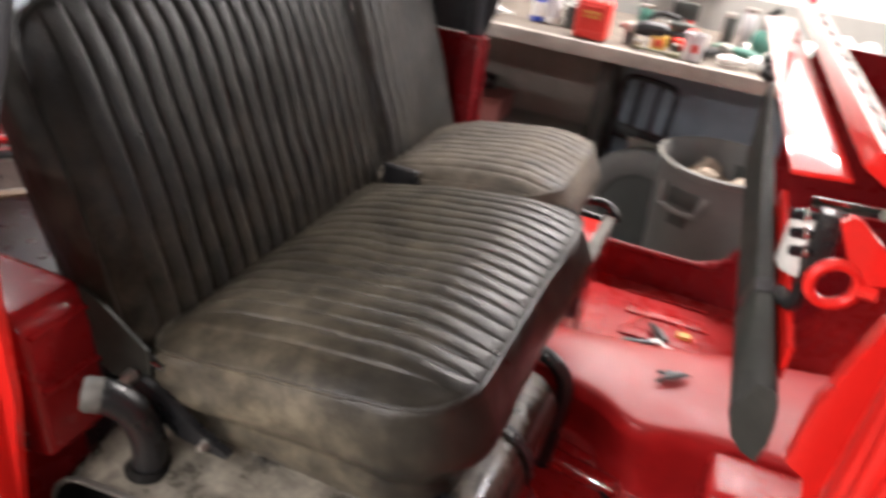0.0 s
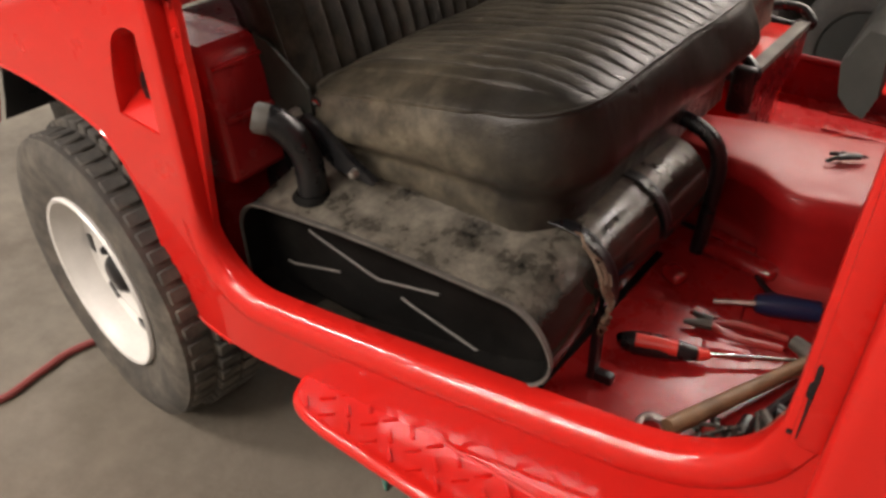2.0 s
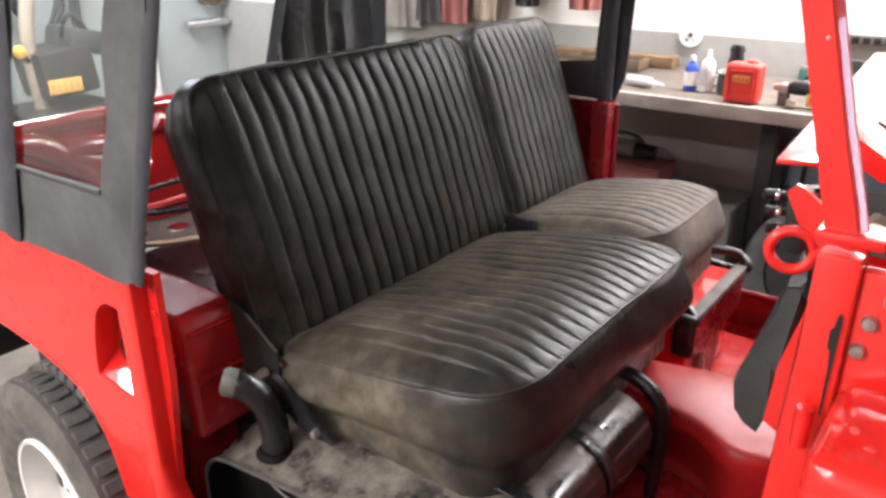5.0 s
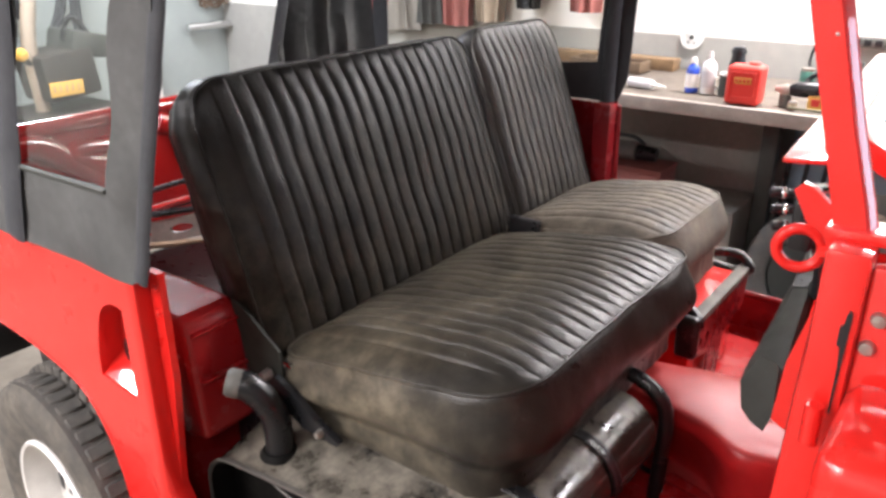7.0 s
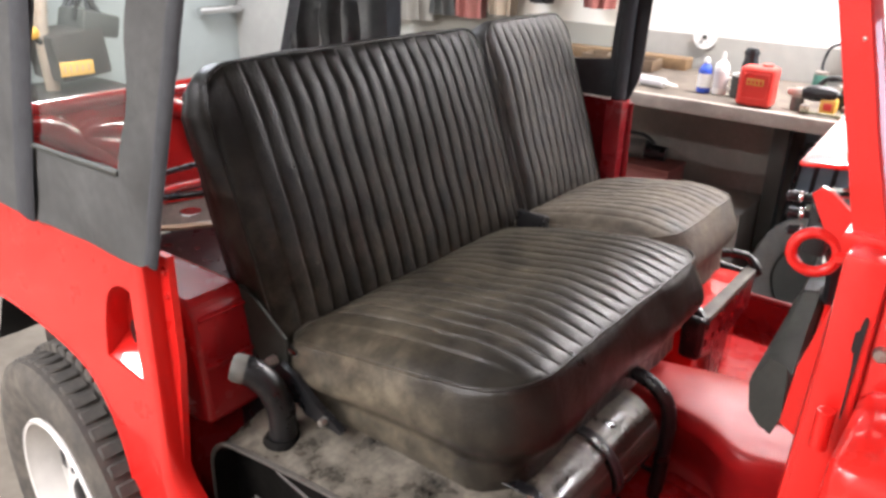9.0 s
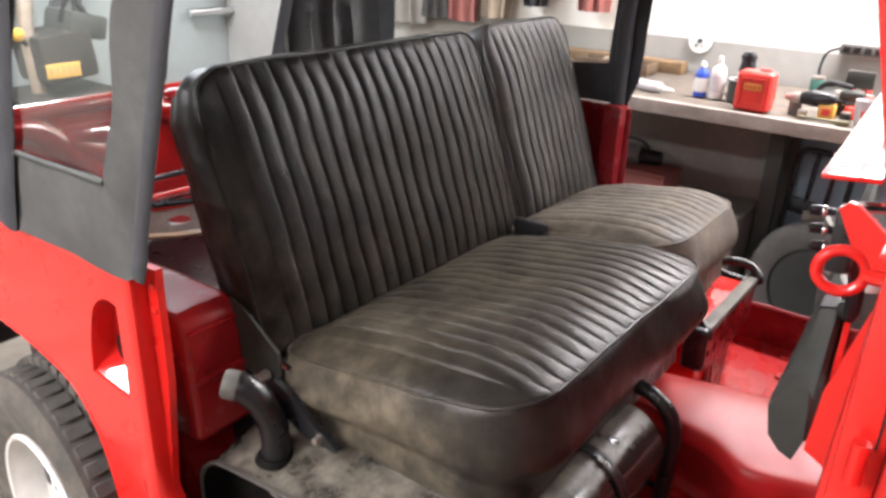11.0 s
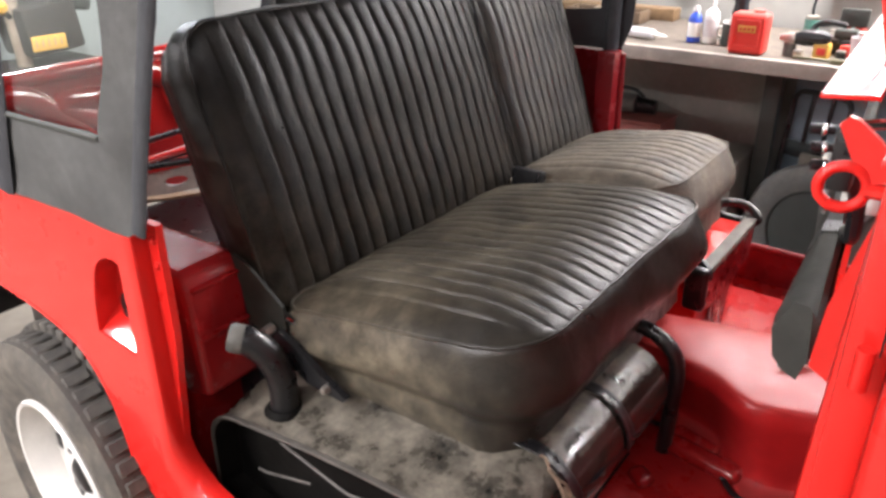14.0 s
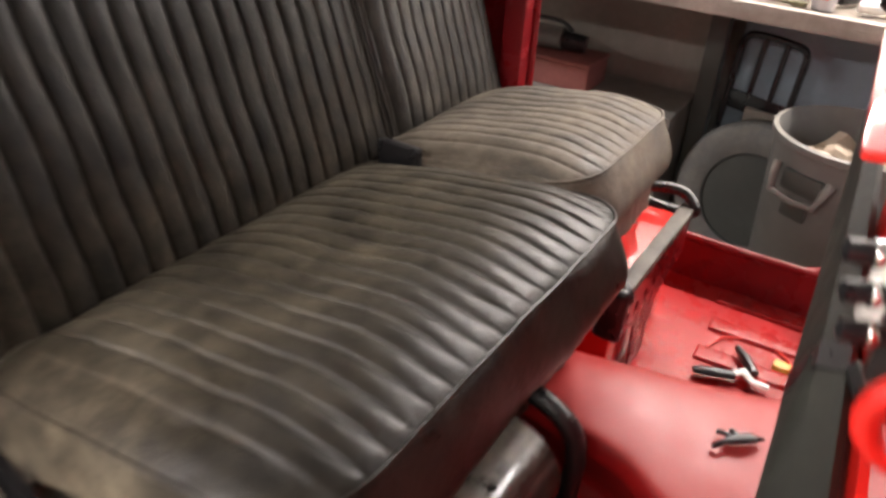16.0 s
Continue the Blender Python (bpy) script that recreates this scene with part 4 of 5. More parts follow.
wpart("windscreen_post", screen_post(0.842, 0.1, -0.27), RED, frame_ob, smooth=25)
wpart("windscreen_post", screen_post(0.76, 1.34, -0.27), RED, frame_ob, smooth=25)
wpart("windscreen_head", swept([(0.706, 0.1, 1.75), (0.624, 1.36, 1.75)], 0.018, 10), RED, frame_ob)
wpart("stud", turned([(0.0, 0.002), (0.0013, 0.0015), (0.002, 0.0)], 10, pose(0.818, 0.0985, 1.366, 90, 0, 0)), STEEL, frame_ob)
wpart("frame_hinge", boxed(0.835, 0.885, 0.09, 0.13, 1.213, 1.222, 0.003), RED, car)
# switch cluster below the dash top
for x, y, z in ((0.756, 0.25, 1.192), (0.76, 0.246, 1.176), (0.764, 0.242, 1.16)):
    wpart("switch", turned([(0.0, 0.024), (0.005, 0.022), (0.0054, 0.011), (0.004, 0.009), (0.004, 0.0)], 14, pose(x + 0.02, y + 0.01, z, 0, -90, 20)), BLACK, car, "black switch with a bright ring")
    wpart("switch_ring", turned([(0.0055, 0.012), (0.0061, 0.011), (0.0061, 0.0085), (0.0055, 0.0075)], 14, pose(x + 0.02, y + 0.01, z, 0, -90, 20), close=True), CHROME, car)
wpart("switch_block", boxed(0.778, 0.8, 0.25, 0.275, 1.135, 1.2, 0.005), BLACK, car, "black switch block")
wpart("heater_valve", turned([(0.0, 0.06), (0.02, 0.058), (0.026, 0.05), (0.026, 0.0), (0.022, -0.006)], 20, pose(0.8, 0.42, 1.07)), WHITE_RIM, car, "white cylindrical canister")
wpart("wire_loom", swept(smooth_line([(0.79, 0.29, 1.15), (0.8, 0.34, 1.1), (0.8, 0.36, 1.05), (0.79, 0.4, 1.04)], 6), 0.009, 8), BLACK, car)
wpart("steering_stalk", swept([(0.78, 0.33, 1.18), (0.83, 0.27, 1.205)], 0.006, 8), CHROME, car)
# pressed panel behind the seat
for pts in ([(0.2, 0.99), (0.28, 0.982), (0.344, 0.937), (0.392, 0.888), (0.43, 0.83)], [(0.56, 0.93), (0.48, 0.942), (0.39, 0.951), (0.363, 0.94), (0.385, 0.924), (0.475, 0.885), (0.56, 0.86)], [(0.6, 0.98), (0.66, 0.95), (0.68, 0.88), (0.72, 0.84)]):
    wpart("pressed_rib", swept([(-0.86, p.x, p.y) for p in smooth_line([(a, b, 0) for a, b in pts], 6)], 0.03, 20, flat=0.7, up=(1, 0, 0)), GLOSS_RED, car, "glossy pressed rib of the rear panel")
wpart("rear_rail", swept([(-0.87, 0.0, 1.018), (-0.87, FAR, 1.018)], 0.02, 20), GLOSS_RED, car)

# ---- soft top ----
def clear_sheet(name):
    m = bpy.data.materials.new(name)
    m.use_nodes = True
    nt = m.node_tree
    out = nt.nodes["Material Output"]
    tr, gl = nt.nodes.new("ShaderNodeBsdfTransparent"), nt.nodes.new("ShaderNodeBsdfGlossy")
    tr.inputs[0].default_value = (0.95, 0.95, 0.93, 1)
    gl.inputs[1].default_value = 0.06
    lw = nt.nodes.new("ShaderNodeLayerWeight")
    fr = nt.nodes.new("ShaderNodeMapRange")
    fr.inputs[1].default_value, fr.inputs[2].default_value, fr.inputs[3].default_value, fr.inputs[4].default_value = 0.2, 1.0, 0.015, 0.22
    nt.links.new(lw.outputs["Facing"], fr.inputs[0])
    bump, tex = nt.nodes.new("ShaderNodeBump"), nt.nodes.new("ShaderNodeTexNoise")
    tex.inputs["Scale"].default_value = 7
    bump.inputs["Strength"].default_value, bump.inputs["Distance"].default_value = 0.25, 0.01
    mix = nt.nodes.new("ShaderNodeMixShader")
    nt.links.new(tex.outputs[0], bump.inputs["Height"])
    nt.links.new(bump.outputs[0], gl.inputs["Normal"])
    nt.links.new(fr.outputs[0], mix.inputs[0])
    nt.links.new(tr.outputs[0], mix.inputs[1])
    nt.links.new(gl.outputs[0], mix.inputs[2])
    nt.links.new(mix.outputs[0], out.inputs[0])
    return m


CLEAR = clear_sheet("clear_vinyl")


def cloth(loops, place, amount=0.006, thick=0.004, step=0.04):
    bm = bmesh.new()
    edges = []
    for loop in loops:
        vs = [bm.verts.new((u, v, 0)) for u, v in loop]
        edges += [bm.edges.new((vs[i], vs[(i + 1) % len(vs)])) for i in range(len(vs))]
    bmesh.ops.triangle_fill(bm, edges=edges, use_beauty=True, use_dissolve=False)
    us = [v.co.x for v in bm.verts]
    vs = [v.co.y for v in bm.verts]
    for lo, hi, no, k in ((min(us), max(us), (1, 0, 0), 0), (min(vs), max(vs), (0, 1, 0), 1)):
        c = lo + step
        while c < hi:
            bmesh.ops.bisect_plane(bm, geom=bm.verts[:] + bm.edges[:] + bm.faces[:], plane_co=(c, 0, 0) if k == 0 else (0, c, 0), plane_no=no)
            c += step
    got = bmesh.ops.extrude_face_region(bm, geom=bm.faces[:])
    for v in got["geom"]:
        if isinstance(v, bmesh.types.BMVert):
            v.co.z = thick
    for v in bm.verts:
        w = v.co.z + amount * noise.noise((v.co.x * 6, v.co.y * 9, 1.3)) + 0.4 * amount * noise.noise((v.co.x * 18, v.co.y * 14, 4.3))
        v.co = Vector(place(v.co.x, v.co.y, w))
    return bm


top = empty("soft_top", -0.45, 0.7, 0.97, "grey canvas soft top with clear vinyl side windows", "soft top")
side_y = 0.0
front_edge = [(-0.02, 0.972), (0.006, 0.985), (0.02, 1.02), (0.03, 1.06), (0.137, 1.361), (0.25, 1.74)]
quarter = [(-0.86, 0.965)] + front_edge + [(-0.86, 1.74)]
win_a = [(-0.29, 1.105), (-0.04, 1.11), (-0.03, 1.13), (0.038, 1.357), (0.13, 1.66), (-0.09, 1.66), (-0.2, 1.36)]
win_b = [(-0.8, 1.1), (-0.4, 1.1), (-0.3, 1.36), (-0.2, 1.66), (-0.8, 1.66)]
curtain = wpart("side_curtain", cloth([quarter, win_a, win_b], lambda u, v, w: (u, side_y - 0.006 - w - 0.005 * math.sin((u * 0.9 + v * 0.35) * 55) * min(1, max(0, (u + 0.2) / 0.15)) * min(1, max(0, (v - 0.98) / 0.06)), v), 0.007, step=0.025), CANVAS, top, "dark grey canvas side curtain", 60)
wpart("curtain_hem", swept([(u + 0.002, side_y - 0.011, v) for u, v in front_edge[1:]], 0.014, 10, flat=0.4, up=(0, 1, 0)), CANVAS_DARK, curtain)
wpart("curtain_strip", swept([(-0.345, side_y - 0.015, 0.975), (-0.32, side_y - 0.015, 1.06), (-0.25, side_y - 0.015, 1.27), (-0.14, side_y - 0.015, 1.66)], 0.028, 8, flat=0.25, up=(0, 1, 0)), CANVAS_DARK, curtain, "black strap over the canvas")
for w in (win_a, win_b):
    pane = wpart("window_pane", cloth([[(u, v) for u, v in w]], lambda u, v, t: (u, side_y - 0.008 - t, v), 0.006, 0.001, 0.05), CLEAR, curtain, "clear vinyl window")
    pane.visible_shadow = False
wpart("window_zip", swept([(-0.29, side_y - 0.013, 1.104), (-0.04, side_y - 0.013, 1.109)], 0.004, 6), DARK_GREY, curtain)
far_y = FAR + 0.012
far_q = [(-0.86, 0.985), (0.04, 0.995), (0.065, 1.06), (0.075, 1.28), (0.11, 1.74), (-0.86, 1.74)]
far_w = [(-0.8, 1.08), (-0.21, 1.085), (-0.185, 1.085), (-0.03, 1.1), (-0.02, 1.3), (0.01, 1.66), (-0.8, 1.66)]
far_curtain = wpart("side_curtain", cloth([far_q, far_w], lambda u, v, w: (u, far_y + w, v)), CANVAS_DARK, top, "dark canvas side curtain of the far side", 60)
pane = wpart("window_pane", cloth([far_w], lambda u, v, t: (u, far_y + 0.002 + t, v), 0.004, 0.001, 0.06), CLEAR, far_curtain, "clear vinyl window")
pane.visible_shadow = False
wpart("roof", cloth([[(-0.87, -0.01), (0.25, -0.01), (0.14, FAR + 0.02), (-0.87, FAR + 0.02)]], lambda u, v, w: (u, v, 1.742 + w), 0.01), CANVAS, top, "grey canvas roof panel", 60)
wpart("top_bow", swept([(0.02, FAR - 0.01, 0.99), (0.02, FAR - 0.01, 1.2), (0.05, FAR - 0.01, 1.74)], 0.02, 10), CANVAS_DARK, top, "padded black top bow")
rear_q = [(1.0, 1.02), (FAR, 1.02), (FAR, 1.74), (1.11, 1.74), (1.07, 1.25)]
rear = wpart("rear_curtain", cloth([rear_q], lambda u, v, w: (-0.87 - w + 0.02 * math.sin(u * 62) + 0.008 * math.sin(u * 151 + v * 3), u, v), 0.012, step=0.018), CANVAS, top, "grey canvas rear curtain, gathered to the side", 60)
wpart("curtain_hem", swept([(-0.86, 1.0, 1.03), (-0.86, 1.035, 1.14), (-0.86, 1.07, 1.25), (-0.86, 1.11, 1.73)], 0.022, 10, flat=0.4, up=(1, 0, 0)), CANVAS_DARK, rear)

# ---- loose parts behind the seat ----
rack = plain("folded_frame", -0.45, 0.36, 0.862, "folded black and tan seat frame lying on the wheel housing", "seat frame")
holed = [(-0.2, -0.024), (0.17, -0.024), (0.17, 0.024), (-0.2, 0.024)]
slots = [[(c + 0.03 * math.cos(a), 0.009 * math.sin(a)) for a in [2 * math.pi * q / 16 for q in range(16)]] for c in (-0.11, 0.0, 0.11)]
bar_m = pose(-0.4, 0.33, 0.87, 0, -16, 20)
wpart("bar", sheet([holed] + slots, 0.006, lambda u, v, w: bar_m @ Vector((u, w, v))), DULL, rack, "bare steel bar with slots")
for dz, dy, mat, name, r in ((0.038, 0.004, BLACK, "strap", 0.013), (0.058, 0.02, GLOSS_RED, "bar", 0.018), (0.082, 0.006, BLACK, "strap", 0.01), (-0.03, 0.01, WOOD, "slat", 0.014)):
    wpart(name, swept([bar_m @ Vector((u, dy + 0.006 * math.sin(u * 20), dz + 0.01 * math.sin(u * 9 + dz * 90))) for u in (-0.2, -0.12, -0.04, 0.04, 0.12, 0.18)], r, 10, flat=0.55), mat, rack)

# ---- workbench ----
bench = plain("workbench", -0.3, 2.47, 0, "long wooden workbench with a worn thick front edge", "workbench")
wpart("worktop", boxed(-1.35, 2.6, 2.15, 2.8, 0.842, 0.88, 0.004), BENCH, bench)
wpart("front_board", boxed(-1.35, 2.6, 2.12, 2.148, 0.835, 0.884, 0.006), BENCH_EDGE, bench, "worn pale front board")
for x in (-1.28, 0.21, 1.6):
    wpart("leg", boxed(x - 0.03, x + 0.03, 2.5, 2.56, 0, 0.842, 0.004), DARK_GREY, bench)
wpart("back_panel", boxed(-1.3, 0.19, 2.62, 2.635, 0.0, 0.842), DRAB, bench, "grey board closing the bench's back")
# board added before the wall to carry the bluish light as paint
wpart("back_panel", boxed(0.24, 2.6, 2.77, 2.785, 0.0, 0.842), BAY_WALL, bench, "added board behind the open bay, blue daylight in its colour")
wpart("shelf_strip", boxed(-0.95, -0.27, 2.7, 2.78, 0.88, 0.93, 0.006), HANDLE, bench)
plinth = tagged(mesh_ob("plinth", boxed(-0.8, 0.17, 2.3, 2.6, 0, 0.45, 0.01), DRAB), "low grey concrete plinth under the bench", "plinth", kind="structure")


# ---- things on the bench ----
RED_PLASTIC = material("red_plastic", (0.7, 0.05, 0.035), 0.35, vary=0.05)
BLUE_PLASTIC = material("blue_plastic", (0.03, 0.08, 0.5), 0.3, vary=0.08)
WHITE_PLASTIC = material("white_plastic", (0.8, 0.79, 0.75), 0.4, vary=0.05)
YELLOW = material("yellow_plastic", (0.72, 0.42, 0.08), 0.4, vary=0.08)
GREEN = material("green_paint", (0.05, 0.16, 0.12), 0.4, vary=0.15)
CLOUDY = material("cloudy_plastic", (0.6, 0.58, 0.58), 0.35, vary=0.06)
CLOTH_TAN = material("tan_board", (0.34, 0.27, 0.2), 0.8, vary=0.2, bump=0.2)
BT = 0.884


def bottle(x, y, r, h, mat, cap_mat, label, neck=0.4):
    e = plain("bottle", x, y, BT, label, "bottle", "bottles on the bench")
    part("bottle_body", turned([(r * 0.92, 0), (r, 0.006), (r, h * 0.62), (r * 0.85, h * 0.72), (r * neck, h * 0.82), (r * neck, h * 0.86)], 24), mat, e)
    part("bottle_cap", turned([(r * neck * 1.15, h * 0.85), (r * neck * 1.2, h * 0.9), (r * neck * 0.8, h), (0, h)], 20), cap_mat, e)
    part("bottle_label", turned([(r * 1.01, h * 0.15), (r * 1.012, h * 0.16), (r * 1.012, h * 0.54), (r * 1.01, h * 0.55)], 24), WHITE_PLASTIC if mat is not WHITE_PLASTIC else CLOUDY, e, "plain pale label")
    return e


bottle(-0.045, 2.3, 0.024, 0.125, BLUE_PLASTIC, WHITE_PLASTIC, "blue plastic bottle standing on the workbench")
bottle(0.01, 2.31, 0.026, 0.15, WHITE_PLASTIC, WHITE_PLASTIC, "white squeeze bottle with a tapered nozzle", 0.3)
bottle(0.075, 2.42, 0.03, 0.16, BLACK, BLACK, "black bottle standing behind the red jug", 0.8)

mug = plain("mug", 0.085, 2.31, BT, "dark mug with a white rim", "mug")
part("mug_body", turned([(0.03, 0), (0.034, 0.004), (0.034, 0.075), (0.031, 0.075), (0.03, 0.01), (0, 0.01)], 24), DARK_GREY, mug)
part("mug_handle", swept([(-0.034 + 0.002, 0, 0.06), (-0.055, 0, 0.055), (-0.058, 0, 0.03), (-0.034, 0, 0.02)], 0.005, 8), WHITE_PLASTIC, mug)
part("mug_rim", turned([(0.031, 0.074), (0.0345, 0.074), (0.0345, 0.08), (0.031, 0.08)], 24, close=True), WHITE_PLASTIC, mug)

jug = plain("jug", 0.175, 2.2, BT, "red plastic jug with a moulded handle", "jug")
part("jug_body", boxed(-0.058, 0.058, -0.04, 0.04, 0, 0.132, 0.018, seg=4), RED_PLASTIC, jug)
for a in ((-0.042, -0.036, 0.024, 0.112), (0.036, 0.042, 0.024, 0.112), (-0.036, 0.036, 0.024, 0.03), (-0.036, 0.036, 0.106, 0.112)):
    part("moulded_rim", boxed(a[0], a[1], -0.044, -0.038, a[2], a[3], 0.002), RED_PLASTIC, jug)
part("label_badge", boxed(-0.028, 0.028, -0.043, -0.0385, 0.072, 0.094, 0.0015), YELLOW, jug, "yellow badge")
for x in (-0.019, -0.006, 0.007, 0.02):
    part("label_bar", boxed(x - 0.004, x + 0.003, -0.045, -0.0425, 0.077, 0.089, 0.0006), RED_PLASTIC, jug)
part("jug_neck", turned([(0.02, 0.128), (0.02, 0.136), (0.017, 0.14), (0.0, 0.14)], 18, pose(0.02, 0.01, 0)), RED_PLASTIC, jug)

drill = plain("cordless_drill", 0.37, 2.24, BT, "yellow and black cordless drill lying on the workbench", "drill")
part("motor_housing", swept([(-0.06, 0, 0.055), (-0.03, 0, 0.06), (0.03, 0, 0.062), (0.05, 0, 0.058)], [0.018, 0.026, 0.027, 0.018], 14), BLACK, drill)
part("chuck", turned([(0.01, 0.05), (0.014, 0.03), (0.019, 0.02), (0.019, 0)], 16, pose(-0.055, 0, 0.055, 0, -90, 0)), STEEL, drill)
part("grip", swept([(0.02, 0, 0.05), (0.03, 0.0, 0.02), (0.032, 0, 0.012)], 0.016, 10), BLACK, drill)
part("battery", boxed(0.005, 0.055, -0.024, 0.024, 0, 0.05, 0.009), YELLOW, drill, "yellow battery pack")
part("battery_label", boxed(0.018, 0.044, -0.027, -0.023, 0.013, 0.036, 0.001), RED_PLASTIC, drill)

clampy = plain("tool_charger", 0.44, 2.36, BT, "black charger and hose fittings in a heap", "charger")
part("charger_body", boxed(-0.05, 0.05, -0.04, 0.04, 0, 0.05, 0.01), BLACK, clampy)
part("charger_top", boxed(-0.03, 0.04, -0.03, 0.03, 0.05, 0.08, 0.008), DARK_GREY, clampy)
part("hose_fitting", swept(smooth_line([(-0.06, -0.02, 0.02), (-0.1, -0.03, 0.06), (-0.07, -0.02, 0.1), (0.0, 0, 0.09)], 5), 0.009, 8), BLACK, clampy)
part("red_knob", turned([(0.0, 0.04), (0.018, 0.036), (0.022, 0.02), (0.016, 0.0)], 16, pose(0.02, -0.06, 0)), RED_PLASTIC, clampy)

vise = plain("bench_vise", 0.44, 2.55, BT, "red bench vise bolted to the workbench", "vise")
part("vise_base", boxed(-0.05, 0.05, -0.05, 0.05, 0, 0.03, 0.008), RED_PLASTIC, vise)
part("vise_body", boxed(-0.03, 0.03, -0.06, 0.06, 0.03, 0.1, 0.012), RED_PLASTIC, vise)
part("vise_jaw", boxed(-0.045, 0.045, -0.075, -0.055, 0.07, 0.13, 0.006), DARK_GREY, vise)
part("vise_screw", swept([(0, -0.06, 0.06), (0, -0.13, 0.06)], 0.01, 10), STEEL, vise)
part("vise_handle", swept([(-0.06, -0.12, 0.06), (0.06, -0.12, 0.06)], 0.005, 8), STEEL, vise)

cup = plain("plastic_cup", 0.52, 2.19, BT, "cloudy plastic cup standing on the workbench", "cup")
part("cup_body", turned([(0.026, 0), (0.028, 0.002), (0.036, 0.085), (0.034, 0.085), (0.026, 0.006), (0, 0.006)], 24), CLOUDY, cup)
part("cup_mark", boxed(-0.008, 0.014, -0.036, -0.031, 0.03, 0.055, 0.001), RED_PLASTIC, cup)

for i, (x, y, mat, turn, label) in enumerate(((0.62, 2.4, GREEN, 30, "green-handled tool lying on the workbench"), (0.7, 2.36, GREEN, -20, "green-handled tool lying on the workbench"), (0.66, 2.22, WHITE_PLASTIC, 15, "white pipe fitting lying on the workbench"), (0.58, 2.3, BLACK, 60, "black ratchet lying on the workbench"))):
    e = plain("hand_tool", x, y, BT, label, "tool", "tools on the bench")
    m = pose(0, 0, 0, 0, 0, turn)
    part("tool_handle", moved(swept([(-0.06, 0, 0.018), (-0.02, 0, 0.02), (0.03, 0, 0.016)], [0.014, 0.018, 0.01], 10), m), mat, e)
    part("tool_head", moved(turned([(0.02, -0.012), (0.024, -0.008), (0.024, 0.012), (0.016, 0.02)], 14, pose(0.055, 0, 0.02, 0, 80, 0)), m), STEEL if mat is not WHITE_PLASTIC else mat, e)
for x, y, r, h, mat, label in ((0.46, 2.22, 0.016, 0.034, DARK_GREY, "small dark jar on the workbench"), (0.3, 2.24, 0.02, 0.045, GREY_PLASTIC, "small grey tin on the workbench"), (0.335, 2.2, 0.015, 0.026, CLOTH_TAN, "small tan tin on the workbench"), (0.6, 2.5, 0.022, 0.12, DARK_GREY, "tall dark spray can at the back of the bench"), (0.66, 2.55, 0.024, 0.14, CLOUDY, "pale spray can at the back of the bench"), (0.3, 2.52, 0.025, 0.09, GREEN, "dark green tin at the back of the bench")):
    e = plain("tin", x, y, BT, label, "tin", "tins on the bench")
    part("tin_body", turned([(r * 0.95, 0), (r, 0.003), (r, h * 0.86), (r * 0.9, h * 0.9)], 20), mat, e)
    part("tin_lid", turned([(r * 0.92, h * 0.88), (r * 0.94, h * 0.9), (r * 0.9, h), (0, h)], 20), STEEL, e)
strip_tool = plain("adjustable_spanner", 0.4, 2.17, BT, "worn olive spanner lying at the front of the bench", "spanner")
OLIVE = material("olive_metal", (0.12, 0.11, 0.06), 0.5, metal=0.3, vary=0.3)
part("shank", swept([(-0.07, 0.006, 0.008), (0.0, 0.0, 0.009), (0.05, -0.004, 0.008)], [0.008, 0.007, 0.01], 10, flat=0.6), OLIVE, strip_tool)
part("jaw", boxed(0.045, 0.085, -0.022, 0.014, 0.002, 0.016, 0.004), OLIVE, strip_tool)
pistol = plain("spray_gun", 0.72, 2.52, BT, "green spray gun standing at the back of the bench", "spray gun")
part("gun_cup", turned([(0.035, 0), (0.038, 0.004), (0.036, 0.06), (0.02, 0.08)], 18), GREEN, pistol)
part("gun_body", swept([(0, 0, 0.08), (0.0, 0.01, 0.13), (0.03, 0, 0.16)], 0.014, 10), DARK_GREY, pistol)
bag = plain("plastic_bag", 0.98, 2.42, BT, "pale crumpled plastic bag with green print", "bag")
bb = bmesh.new()
bmesh.ops.create_icosphere(bb, subdivisions=4, radius=1)
for v in bb.verts:
    k = 1 + 0.35 * noise.noise(v.co * 2.1) + 0.12 * noise.noise(v.co * 6)
    v.co = Vector((v.co.x * 0.13 * k, v.co.y * 0.08 * k, max(0, (v.co.z + 0.55) * 0.07 * k)))
part("bag_body", bb, WHITE_PLASTIC, bag)
tubes = plain("caulk_tube", -0.2, 2.26, BT, "grey sealant tube lying on the workbench", "tube")
part("tube_body", swept([(-0.08, 0.02, 0.018), (0.02, 0, 0.018)], 0.018, 14), CLOUDY, tubes)
part("tube_nozzle", swept([(0.02, 0, 0.018), (0.075, -0.01, 0.016)], [0.009, 0.003], 10), WHITE_PLASTIC, tubes)
TRAY_WOOD = material("dark_tray_wood", (0.13, 0.085, 0.05), 0.6, vary=0.35, scale=14, bump=0.25)
tray = plain("wooden_tray", -0.52, 2.6, BT, "shallow brown wooden tray with loose parts", "tray")
part("tray_base", boxed(-0.16, 0.16, -0.05, 0.05, 0, 0.008), TRAY_WOOD, tray)
for a in ((-0.16, 0.16, -0.055, -0.045), (-0.16, 0.16, 0.045, 0.055), (-0.165, -0.155, -0.055, 0.055), (0.155, 0.165, -0.055, 0.055)):
    part("tray_side", boxed(*a, 0, 0.045, 0.002), TRAY_WOOD, tray)
part("loose_part", boxed(-0.06, 0.05, -0.02, 0.02, 0.008, 0.05, 0.01), CLOTH_TAN, tray)

